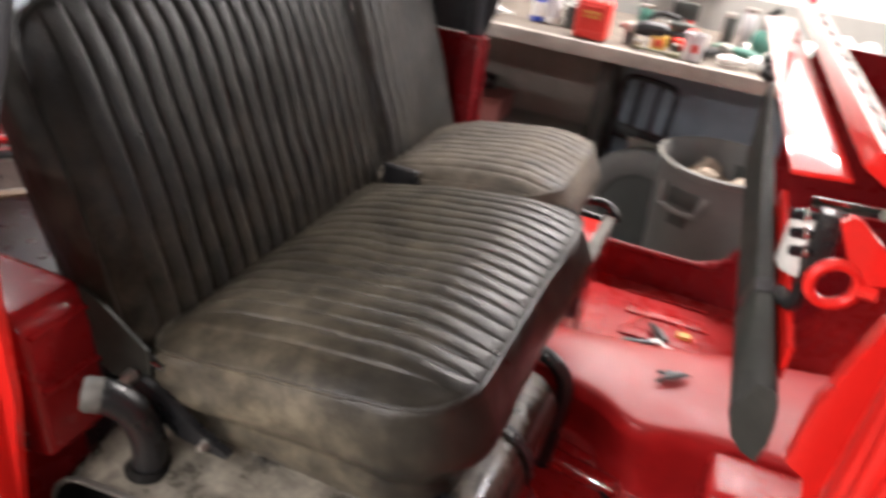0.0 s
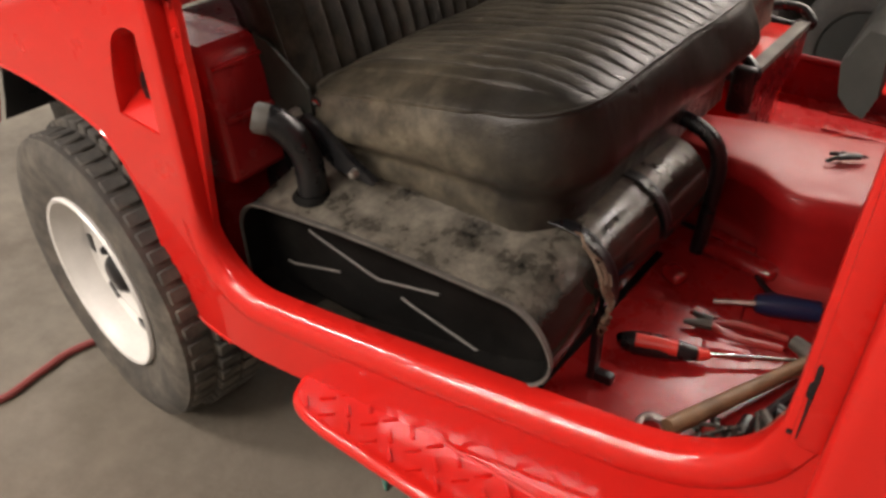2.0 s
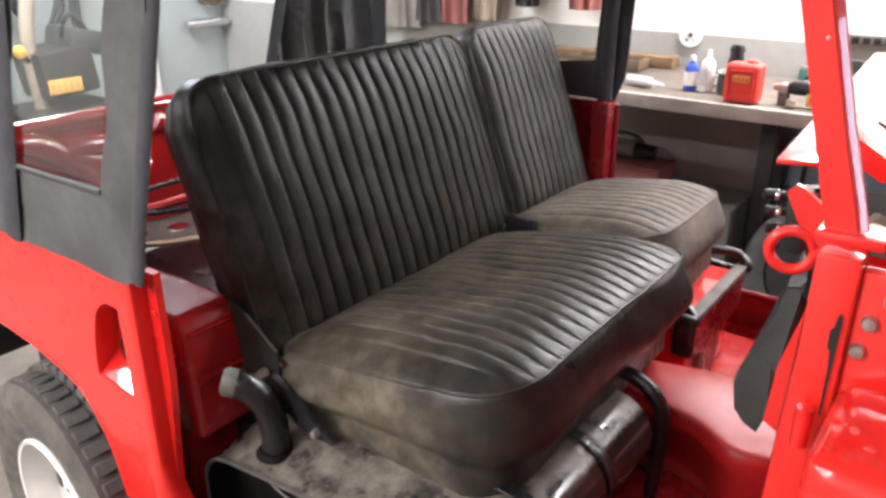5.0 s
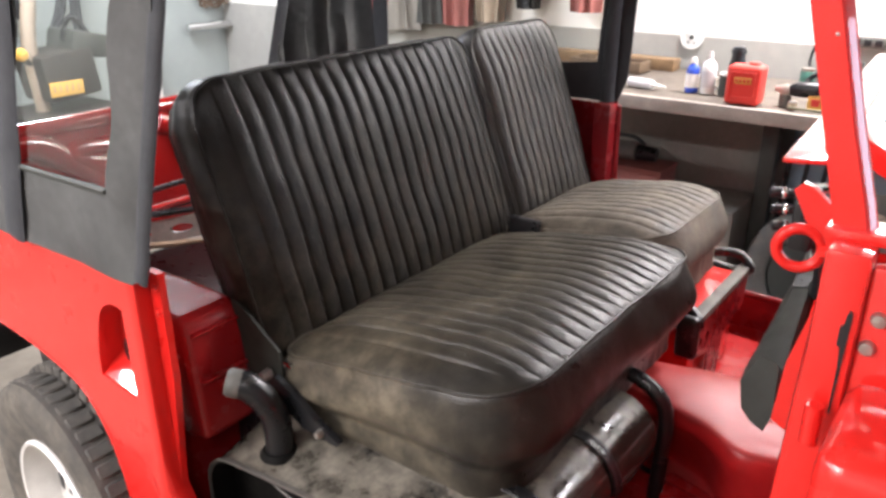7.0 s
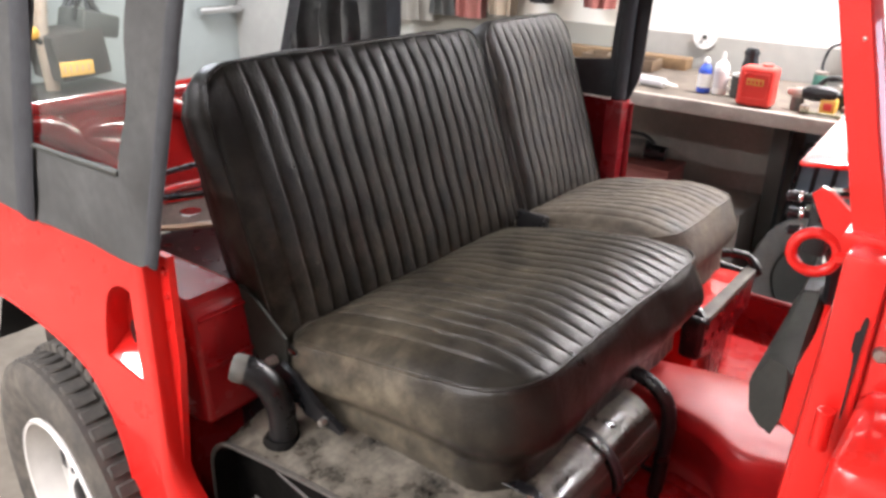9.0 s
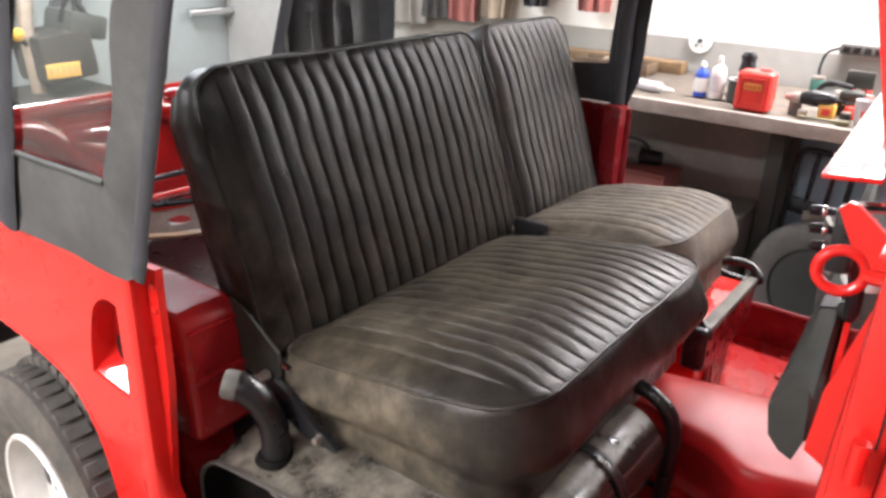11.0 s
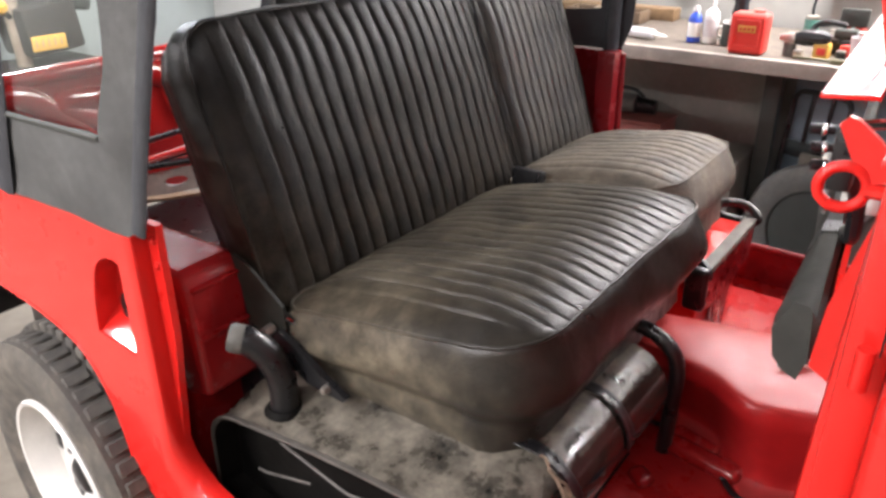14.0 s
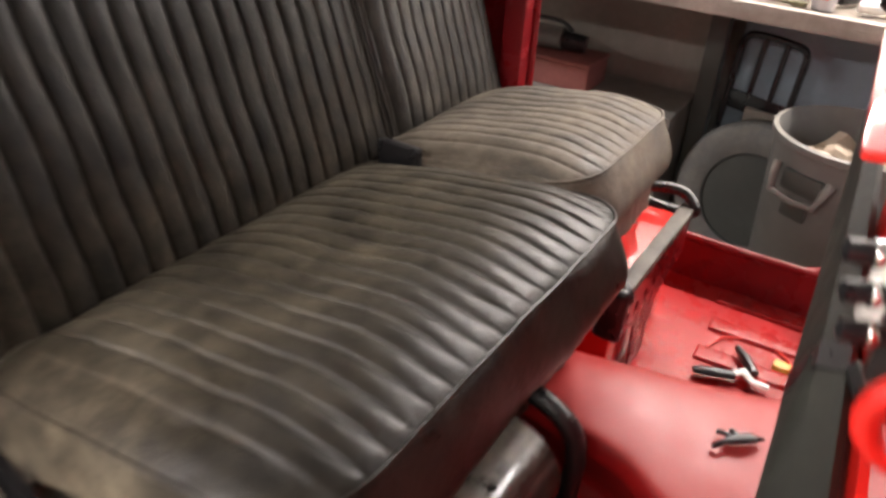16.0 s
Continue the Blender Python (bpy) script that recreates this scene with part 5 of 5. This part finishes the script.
# ---- on the wall behind the bench ----
disc = plain("wall_disc", -0.245, BENCH_WALL - 0.012, 1.015, "white perforated round plate hanging on the wall", "disc")
part("plate", sheet([arc(0, 0, 0.05, 0, 348, 29)] + [[(0.026 * math.cos(a) + p, 0.026 * math.sin(a) + q) for p, q in arc(0, 0, 0.006, 0, 320, 8)] for a in (0.3, 1.6, 2.8, 4.1, 5.2)], 0.008, lambda u, v, w: (u, w, v)), WHITE_PLASTIC, disc)
part("centre_knob", turned([(0.0, 0.01), (0.008, 0.008), (0.01, 0)], 14, pose(0, 0, 0, 90, 0, 0)), DARK_GREY, disc)
strip = plain("power_strip", 0.42, BENCH_WALL - 0.02, 1.045, "grey power strip on the wall with a black cable", "power strip")
part("strip_body", boxed(-0.12, 0.12, -0.02, 0.02, -0.02, 0.02, 0.006), GREY_PLASTIC, strip)
for i in range(6):
    part("socket", boxed(-0.108 + 0.037 * i, -0.082 + 0.037 * i, -0.026, -0.019, -0.012, 0.012, 0.003), BLACK, strip)
part("strip_cable", swept(smooth_line([(-0.12, -0.01, 0), (-0.16, -0.02, -0.02), (-0.17, -0.04, -0.09), (-0.13, -0.08, -0.13), (-0.06, -0.1, -0.11)], 6), 0.006, 8), BLACK, strip)

# ---- under and before the bench ----
hand_truck = plain("hand_truck", 0.36, 2.52, 0, "black steel hand truck leaning under the bench", "hand truck")
lean = pose(0.36, 2.45, 0, -7, 0, -20)
for x in (-0.11, 0.11):
    wpart("frame_tube", swept([lean @ Vector((x, 0, 0.06)), lean @ Vector((x, 0, 0.66))], 0.011, 10), BLACK, hand_truck)
bow = [lean @ p for p in smooth_line([(-0.11, 0, 0.64), (-0.105, 0, 0.685), (-0.07, 0, 0.705), (0.07, 0, 0.705), (0.105, 0, 0.685), (0.11, 0, 0.64)], 5)]
wpart("handle_bow", swept(bow, 0.011, 10), BLACK, hand_truck)
for x in (-0.035, 0.04):
    wpart("centre_bar", swept([lean @ Vector((x, 0, 0.5)), lean @ Vector((x, 0, 0.7))], 0.009, 8), BLACK, hand_truck)
for z in (0.5, 0.25):
    wpart("cross_plate", box(bmesh.new(), -0.11, 0.11, -0.008, 0.008, z - 0.04, z + 0.02, 0.003, lean), BLACK, hand_truck)
wpart("toe_plate", boxed(0.24, 0.48, 2.28, 2.45, 0.0, 0.012, 0.003), BLACK, hand_truck)
for x in (-0.15, 0.15):
    wpart("truck_wheel", turned([(0.02, -0.02), (0.08, -0.025), (0.09, -0.01), (0.09, 0.01), (0.08, 0.025), (0.02, 0.02)], 24, lean @ pose(x, 0.06, 0.1, 0, 90, 0), close=True), RUBBER, hand_truck)

spare = plain("spare_wheel", 0.45, 2.3, 0, "dusty grey wheel and tyre leaning on the hand truck", "wheel")
sp = pose(0.47, 2.33, 0.25, 80, 0, -14)
GREY_RUBBER = material("dusty_rubber", (0.13, 0.125, 0.115), 0.85, vary=0.2, scale=12, bump=0.2, dust=(0.28, 0.25, 0.2), dust_amount=0.5, dust_side=0.8)
wpart("tyre", turned([(0.15, -0.05), (0.19, -0.062), (0.235, -0.05), (0.25, -0.02), (0.25, 0.03), (0.235, 0.055), (0.19, 0.066), (0.15, 0.05)], 48, sp, close=True), GREY_RUBBER, spare)
wpart("rim", turned([(0.152, 0.045), (0.146, 0.05), (0.138, 0.03), (0.12, 0.01), (0.06, 0.02), (0.05, 0.03), (0.0, 0.03)], 40, sp), DARK_GREY, spare, "dark dusty steel rim")

backing = plain("leaning_panel", 0.45, 2.42, 0, "grey-tan painted panel leaning behind the spare wheel", "panel")
PANEL = material("faded_panel_paint", (0.26, 0.245, 0.21), 0.6, vary=0.15, scale=7, bump=0.1)
panel_m = pose(0.45, 2.4, 0.0, -4, 0, -12)
wpart("panel_sheet", box(bmesh.new(), -0.1, 0.14, -0.012, 0.012, 0.0, 0.5, 0.01, panel_m), PANEL, backing)
wpart("panel_bolt", turned([(0.0, 0.01), (0.009, 0.008), (0.012, 0.0)], 12, panel_m @ pose(-0.05, -0.013, 0.44, 90, 0, 0)), DARK_GREY, backing)

can = plain("trash_can", 0.72, 2.0, 0, "large grey plastic trash can, partly filled", "trash can")
part("can_body", turned([(0.16, 0.0), (0.165, 0.006), (0.2, 0.6), (0.205, 0.625), (0.212, 0.63), (0.212, 0.645), (0.2, 0.648), (0.192, 0.62), (0.16, 0.05), (0, 0.05)], 48), GREY_PLASTIC, can)
for a in (243, 63):
    m = pose(0, 0, 0, 0, 0, a)
    bail = [(0.2, -0.075, 0.585), (0.214, -0.07, 0.56), (0.224, -0.06, 0.522), (0.226, 0.0, 0.515), (0.224, 0.06, 0.522), (0.214, 0.07, 0.56), (0.2, 0.075, 0.585)]
    part("can_handle", moved(swept(bail, 0.011, 10, flat=0.7), m), GREY_PLASTIC, can)
    part("handle_well", moved(boxed(0.18, 0.2035, -0.055, 0.055, 0.525, 0.58, 0.008), m), DARK_GREY, can)
    part("handle_web", moved(boxed(0.188, 0.205, -0.035, 0.035, 0.46, 0.505, 0.008), m), DARK_GREY, can)
for i in range(14):
    rub = bmesh.new()
    bmesh.ops.create_icosphere(rub, subdivisions=2, radius=0.05, matrix=pose(random.uniform(-0.11, 0.11), random.uniform(-0.11, 0.11), 0.5 + random.uniform(0, 0.05), random.uniform(0, 90), 30, 0) @ Matrix.Diagonal((1, random.uniform(0.6, 1.2), 0.6, 1)))
    for v in rub.verts:
        v.co += Vector((0.012 * noise.noise(v.co * 41), 0, 0.025 * noise.noise(v.co * 30)))
    part("crumpled_paper", rub, CLOTH_TAN, can, "crumpled paper rubbish", 20)

toolbox = plain("tool_box", -0.3, 2.42, 0.45, "faded red metal tool box on the plinth", "tool box")
FADED = material("faded_red", (0.3, 0.1, 0.085), 0.6, vary=0.2)
part("box_body", boxed(-0.16, 0.16, -0.09, 0.09, 0, 0.085, 0.008), FADED, toolbox)
part("box_lid", boxed(-0.163, 0.163, -0.093, 0.093, 0.086, 0.1, 0.005), FADED, toolbox)
pump = plain("air_pump", -0.3, 2.42, 0.551, "grey and black air pump lying on the tool box", "pump")
part("pump_body", swept([(-0.1, 0, 0.04), (0.02, 0, 0.042)], 0.04, 16), GREY_PLASTIC, pump)
part("pump_motor", swept([(0.02, 0, 0.04), (0.1, 0.01, 0.035)], [0.034, 0.028], 14), BLACK, pump)
part("pump_handle", swept(smooth_line([(-0.12, 0, 0.05), (-0.11, 0, 0.095), (0.0, 0, 0.1), (0.05, 0, 0.07)], 5), 0.008, 8), BLACK, pump)

# ---- far corner: things hanging on the blue-grey wall ----
pipe = plain("wall_pipe", -3.38, 2.6, 0.89, "chrome towel-bar pipe fixed to the wall", "pipe")
part("pipe_run", swept([(0.05, -0.12, 0), (0.05, 0.2, 0)], 0.026, 12), CHROME, pipe)
for y in (-0.08, 0.15):
    part("pipe_bracket", swept([(-0.01, y, 0), (0.04, y, 0)], 0.014, 8), STEEL, pipe)
coil = plain("wire_coil", -3.36, 2.7, 1.0, "brown tangle of wire hanging on the wall", "wire")
for i in range(7):
    ring = [(0.02 + 0.03 * math.sin(i * 1.7 + a), 0.1 * math.cos(a + i) + 0.01 * i - 0.03, 0.12 + 0.11 * math.sin(a) * (0.8 + 0.05 * i)) for a in [2 * math.pi * q / 24 for q in range(24)]]
    part("wire_loop", swept(ring, 0.007, 6, True), RUST, coil)
post = plain("wall_batten", -3.37, 2.2, 0.0, "white painted upright batten on the wall", "batten")
part("batten", boxed(-0.03, 0.03, -0.05, 0.05, 0, 2.6, 0.006), WHITE_WALL, post)
MACHINE = material("oily_machine_paint", (0.03, 0.024, 0.018), 0.65, vary=0.4, scale=8, bump=0.1)
machine = plain("floor_machine", -3.05, 1.5, 0.0, "dark garage machine with an orange plate", "machine")
part("machine_base", boxed(-0.25, 0.2, -0.3, 0.22, 0, 0.6, 0.03), MACHINE, machine)
part("machine_body", box(bmesh.new(), -0.16, 0.14, -0.12, 0.16, 0.6, 0.84, 0.03, pose(0, 0.03, 0.06, 6, 0, 0)), MACHINE, machine)
part("machine_hood", box(bmesh.new(), -0.14, 0.13, -0.05, 0.15, 0.0, 0.12, 0.025, pose(0, 0.04, 0.87, -14, 0, 0)), DARK_GREY, machine, "dark grey sloping hood")
part("machine_column", swept(smooth_line([(0.0, -0.14, 0.6), (0.02, -0.16, 0.85), (0.02, -0.15, 1.0), (0.0, -0.1, 1.2), (-0.02, -0.1, 1.45)], 5), 0.035, 12), CLOTH_TAN, machine, "tan upright tube")
part("machine_hose", swept(smooth_line([(0.1, 0.12, 0.95), (0.08, 0.06, 1.05), (0.06, 0.02, 1.02), (0.05, 0.0, 0.94)], 6), 0.014, 8), BLACK, machine)
part("plate", boxed(0.165, 0.178, -0.17, 0.0, 0.69, 0.76, 0.004), YELLOW, machine, "orange plate")
part("plate_stay", boxed(0.1, 0.17, -0.11, -0.06, 0.71, 0.74, 0.004), MACHINE, machine)
for k in range(5):
    part("plate_bar", boxed(0.1775, 0.1795, -0.156 + 0.031 * k, -0.148 + 0.031 * k, 0.71, 0.744, 0.0008), CLOTH_TAN, machine)
part("lamp_knob", turned([(0.0, 0.03), (0.025, 0.022), (0.032, 0)], 16, pose(0.16, -0.27, 0.91, 0, 90, 0)), YELLOW, machine)
part("knob_arm", swept([(0.16, -0.27, 0.91), (0.05, -0.2, 0.86), (0.0, -0.12, 0.8)], 0.014, 8), MACHINE, machine)
for y0, y1, z1, bow in ((1.79, 1.78, 0.74, 0.02), (1.7, 1.6, 0.86, -0.04), (1.52, 1.5, 0.95, 0.05)):
    cable = plain("hanging_cable", -3.34, y0, z1, "dark cable bundle hanging from a hook on the wall", "cable", "cables on the wall")
    run = smooth_line([(-3.33, y0, 1.6), (-3.32, y0 + bow, 1.35), (-3.32, (y0 + y1) / 2 - bow, 1.1), (-3.32, y1, z1 + 0.05), (-3.33, y1 + 0.01, z1)], 5)
    for k in range(3):
        wpart("cable_run", swept([p + Vector((0.008 * k, 0.016 * math.sin(i * 0.4 + 2 * k), 0)) for i, p in enumerate(run)], 0.012, 8), CANVAS_DARK, cable)
    wpart("hook", swept([(-3.4, y0, 1.62), (-3.31, y0, 1.62), (-3.31, y0, 1.65)], 0.006, 8), STEEL, cable)
for i, (x, y, z, w, h, mat, label) in enumerate(((-2.2, 2.74, 0.95, 0.12, 0.55, CANVAS, "grey work coat hanging on the wall"), (-1.96, 2.74, 1.0, 0.07, 0.5, FADED, "faded red bag hanging on the wall"), (-1.78, 2.74, 0.96, 0.09, 0.55, DRAB, "drab overall hanging on the wall"), (-1.6, 2.74, 1.0, 0.075, 0.5, CANVAS, "grey apron hanging on the wall"), (-1.43, 2.74, 1.0, 0.085, 0.5, FADED, "faded red bag hanging on the wall"), (-1.24, 2.74, 1.03, 0.075, 0.47, CLOTH_TAN, "tan work jacket hanging on the wall"), (-1.02, 2.74, 1.1, 0.05, 0.4, BLACK, "black strap hanging on the wall"), (-0.72, 2.74, 1.1, 0.06, 0.4, FADED, "faded red hose coil hanging on the wall"))):
    e = plain("hanging_item", x, y, z, label, "hanging gear", "gear on the wall")
    hb = bmesh.new()
    rings = []
    for k in range(9):
        t = k / 8
        wide = w * (0.35 + 0.65 * min(1, (1 - t) * 3)) * (1 + 0.12 * math.sin(7 * t + i))
        rings.append([hb.verts.new((wide * math.cos(a) * (1 + 0.2 * math.sin(5 * a + i + 2 * t)), 0.045 * math.sin(a) * (1 + 0.4 * math.sin(7 * a + i)), h * t)) for a in [2 * math.pi * q / 40 for q in range(40)]])
    for a, b in zip(rings, rings[1:]):
        for q in range(40):
            hb.faces.new((a[q], a[(q + 1) % 40], b[(q + 1) % 40], b[q]))
    hb.faces.new(rings[0])
    hb.faces.new(rings[-1])
    part("gear_body", hb, mat, e)
    part("hook", swept([(0, 0.09, h - 0.01), (0, 0.0, h)], 0.006, 8), STEEL, e)

# ---- loose tools on the floor pan ----
FL = FLOOR + 0.001
driver = plain("screwdriver", 0.66, 0.36, FL, "screwdriver with a red and black handle", "screwdriver")
a, b, c = Vector((0.552, 0.325, FL + 0.019)), Vector((0.66, 0.366, FL + 0.017)), Vector((0.79, 0.45, FL + 0.012))
wpart("grip", swept([a, a.lerp(b, 0.15), a.lerp(b, 0.5), a.lerp(b, 0.8), b], [0.012, 0.018, 0.019, 0.015, 0.011], 14), BLACK, driver)
wpart("grip_inlay", swept([a.lerp(b, 0.2) + Vector((0, -0.004, 0.006)), a.lerp(b, 0.75) + Vector((0, -0.004, 0.006))], 0.0135, 12), RED_PLASTIC, driver, "red grip inlay")
wpart("grip_end", swept([a, a + (a - b) * 0.06], [0.012, 0.008], 12), CHROME, driver)
wpart("collar", swept([b, b.lerp(c, 0.12)], [0.012, 0.008], 12), RED_PLASTIC, driver)
wpart("shaft", swept([b, c], 0.004, 10), CHROME, driver)
hammer = plain("hammer", 0.74, 0.3, FL, "hammer with a worn wooden handle", "hammer")
h0, h1 = Vector((0.69, 0.19, FL + 0.03)), Vector((0.81, 0.46, FL + 0.02))
wpart("handle", swept([h0, h0.lerp(h1, 0.3), h0.lerp(h1, 0.8), h1], [0.0135, 0.0125, 0.0115, 0.01], 12), HANDLE, hammer, "worn wooden handle")
wpart("head", swept([h1 + Vector((-0.04, 0.018, 0)), h1 + Vector((-0.015, 0.007, 0)), h1 + Vector((0.04, -0.018, -0.002))], [0.012, 0.014, 0.014], 12), DIRTY, hammer, "dull steel head")
blue = plain("nut_driver", 0.73, 0.55, FL, "tool with a dark blue handle", "screwdriver")
DIPPED = material("worn_red_dip", (0.3, 0.022, 0.016), 0.4, vary=0.3, scale=30)
NAVY = material("navy_plastic", (0.006, 0.015, 0.05), 0.35, vary=0.1)
wpart("grip", swept([(0.69, 0.535, FL + 0.02), (0.71, 0.545, FL + 0.021), (0.78, 0.575, FL + 0.02)], [0.015, 0.02, 0.018], 12), NAVY, blue)
wpart("shaft", swept([(0.63, 0.51, FL + 0.012), (0.69, 0.535, FL + 0.02)], 0.005, 8), STEEL, blue)
pl = plain("pliers", 0.68, 0.45, FL, "open pliers with red dipped handles", "pliers")
wpart("handle", swept(smooth_line([(0.65, 0.45, FL + 0.012), (0.69, 0.44, FL + 0.014), (0.76, 0.46, FL + 0.012)], 4), 0.0065, 8), DIPPED, pl)
wpart("handle", swept(smooth_line([(0.65, 0.455, FL + 0.012), (0.69, 0.475, FL + 0.014), (0.76, 0.49, FL + 0.012)], 4), 0.0065, 8), DIPPED, pl)
wpart("jaw", swept([(0.65, 0.452, FL + 0.012), (0.61, 0.435, FL + 0.01)], [0.011, 0.004], 8), DIRTY, pl)
wpart("jaw", swept([(0.65, 0.454, FL + 0.012), (0.615, 0.465, FL + 0.01)], [0.011, 0.004], 8), DIRTY, pl)
wr = plain("ring_spanner", 0.67, 0.19, FL, "grey ring spanner beside the hammer", "spanner")
wpart("ring", swept([(0.665 + 0.018 * math.cos(t * 0.2618), 0.2 + 0.018 * math.sin(t * 0.2618), FL + 0.008) for t in range(24)], 0.006, 8, True), STEEL, wr)
wpart("shank", swept([(0.68, 0.188, FL + 0.006), (0.74, 0.15, FL + 0.005)], 0.006, 8, flat=0.6), STEEL, wr)
GREASY = material("greasy_steel", (0.075, 0.07, 0.058), 0.45, metal=0.5, vary=0.6, scale=40, bump=0.2)
nuts = bmesh.new()
for i in range(46):
    x, y = random.gauss(0.765, 0.028), random.gauss(0.215, 0.03)
    r = random.uniform(0.006, 0.011)
    lathe(nuts, [(r * 0.5, 0), (r, 0), (r, r), (r * 0.5, r)], 6, pose(min(x, 0.81), max(y, 0.15), FL + random.uniform(0.0, 0.014), random.uniform(-50, 50), random.uniform(-50, 50), random.uniform(0, 90)), True)
tagged(mesh_ob("loose_nuts", nuts, GREASY), "heap of loose steel nuts and washers on the floor pan", "hardware", kind="stuff")
for i in range(5):
    e = plain("socket", 0.77 + 0.012 * i, 0.29 + 0.022 * i, FL, "dark steel socket lying in the footwell", "socket", "loose sockets")
    part("socket_body", turned([(0.006, 0), (0.01, 0), (0.011, 0.02), (0.009, 0.034), (0.006, 0.034)], 12, pose(0, 0, 0.011, 90, 0, 35 * i), close=True), GREASY if i % 2 else BLACK, e)

for i in range(13):
    e = plain("loose_bolt", min(0.808, random.gauss(0.765, 0.022)), max(0.16, random.gauss(0.225, 0.034)), FL, "greasy steel bolt lying among the loose nuts", "bolt", "loose bolts")
    m = pose(0, 0, 0.016 + random.uniform(0, 0.012), 90 + random.uniform(-24, 24), 0, random.uniform(0, 180))
    long = random.uniform(0.016, 0.032)
    part("shank", turned([(0.0, -long), (0.0028, -long), (0.003, -long + 0.002), (0.003, long), (0.0, long)], 8, m), GREASY, e)
    part("bolt_head", turned([(0.0, long + 0.005), (0.0058, long + 0.0045), (0.006, long), (0.0, long)], 6, m), GREASY, e)
rag = plain("red_cap", 0.735, 0.235, FL, "small red plastic cap beside the hammer", "cap")
part("cap_body", turned([(0.0, 0.018), (0.011, 0.017), (0.014, 0.012), (0.014, 0.0), (0.011, 0.0)], 16, pose(0, 0, 0.002, 20, 10, 0)), DIPPED, rag)
for a_, b_ in (((0.775, 0.275, 0.012), (0.812, 0.4, 0.015)), ((0.787, 0.24, 0.012), (0.814, 0.345, 0.014))):
    e = plain("punch", a_[0], a_[1], FL, "dark steel punch lying beside the hammer handle", "punch", "punches in the footwell")
    run = [Vector(a_), Vector(a_).lerp(Vector(b_), 0.3), Vector(b_)]
    wpart("punch_body", swept([p + Vector((0, 0, FL)) for p in run], [0.004, 0.0075, 0.008], 8), BLACK, e)

# small things on the hump and in the far footwell
clip_thing = plain("spring_clip", 0.705, 0.765, 0.622, "small black plastic clip on the hump", "clip")
wpart("clip_body", swept([(0.712, 0.76, 0.632), (0.724, 0.77, 0.634), (0.738, 0.782, 0.633), (0.752, 0.793, 0.63)], [0.007, 0.01, 0.009, 0.002], 10, flat=0.6), BLACK, clip_thing)
for pts in ([(0.718, 0.766, 0.633), (0.708, 0.77, 0.634), (0.696, 0.773, 0.629)], [(0.716, 0.762, 0.633), (0.708, 0.752, 0.634), (0.698, 0.741, 0.629)], [(0.724, 0.772, 0.634), (0.716, 0.778, 0.634), (0.711, 0.783, 0.63)]):
    wpart("clip_leg", swept(smooth_line(pts, 4), 0.0036, 8), BLACK, clip_thing)
tool = plain("utility_knife", 0.63, 1.17, FL, "black and white utility knife in the far footwell", "knife")
wpart("knife_body", swept([(0.6, 1.125, FL + 0.012), (0.61, 1.13, FL + 0.013), (0.668, 1.152, FL + 0.014)], [0.008, 0.013, 0.013], 10, flat=0.6), BLACK, tool)
wpart("knife_clip", swept([(0.664, 1.152, FL + 0.016), (0.68, 1.165, FL + 0.018), (0.7, 1.152, FL + 0.014), (0.728, 1.155, FL + 0.012)], [0.01, 0.014, 0.01, 0.009], 10, flat=0.5), WHITE_PLASTIC, tool)
wpart("knife_slider", swept([(0.698, 1.168, FL + 0.02), (0.675, 1.2, FL + 0.022), (0.653, 1.232, FL + 0.018)], [0.009, 0.01, 0.006], 8), BLACK, tool)
tag = plain("yellow_connector", 0.735, 1.237, FL, "small yellow wire connector", "connector")
wpart("connector_body", boxed(0.72, 0.752, 1.226, 1.249, FL, FL + 0.014, 0.005), YELLOW, tag)
wpart("connector_wire", swept(smooth_line([(0.6, 1.22, FL + 0.003), (0.63, 1.28, FL + 0.003), (0.72, 1.29, FL + 0.003), (0.76, 1.22, FL + 0.003), (0.7, 1.17, FL + 0.003)], 5), 0.0025, 6), RED_PLASTIC, tag)

scrap = plain("plastic_scrap", 0.188, 0.135, 0, "small green plastic scrap on the concrete", "scrap")
part("scrap_body", swept([(-0.012, 0.01, 0.004), (0.0, 0.0, 0.006), (0.012, -0.012, 0.004)], [0.004, 0.006, 0.003], 8), GREEN, scrap)

# air hose on the concrete
hose = plain("air_hose", -0.68, -0.2, 0, "dull red rubber air hose lying on the floor", "hose")
HOSE = material("red_rubber", (0.2, 0.035, 0.03), 0.5, vary=0.15)
run = smooth_line([(-0.3, 0.6, 0.011), (-0.55, 0.25, 0.011), (-0.66, 0.0, 0.011), (-0.66, -0.12, 0.011), (-0.65, -0.215, 0.011), (-0.7, -0.29, 0.011), (-0.85, -0.4, 0.011), (-1.0, -0.4, 0.011), (-1.0, -0.28, 0.011), (-0.85, -0.21, 0.011), (-0.73, -0.225, 0.03), (-0.64, -0.275, 0.011), (-0.57, -0.34, 0.011), (-0.55, -0.6, 0.011), (-0.7, -1.2, 0.011)], 8)
wpart("hose_line", swept(run, 0.009, 8), HOSE, hose)
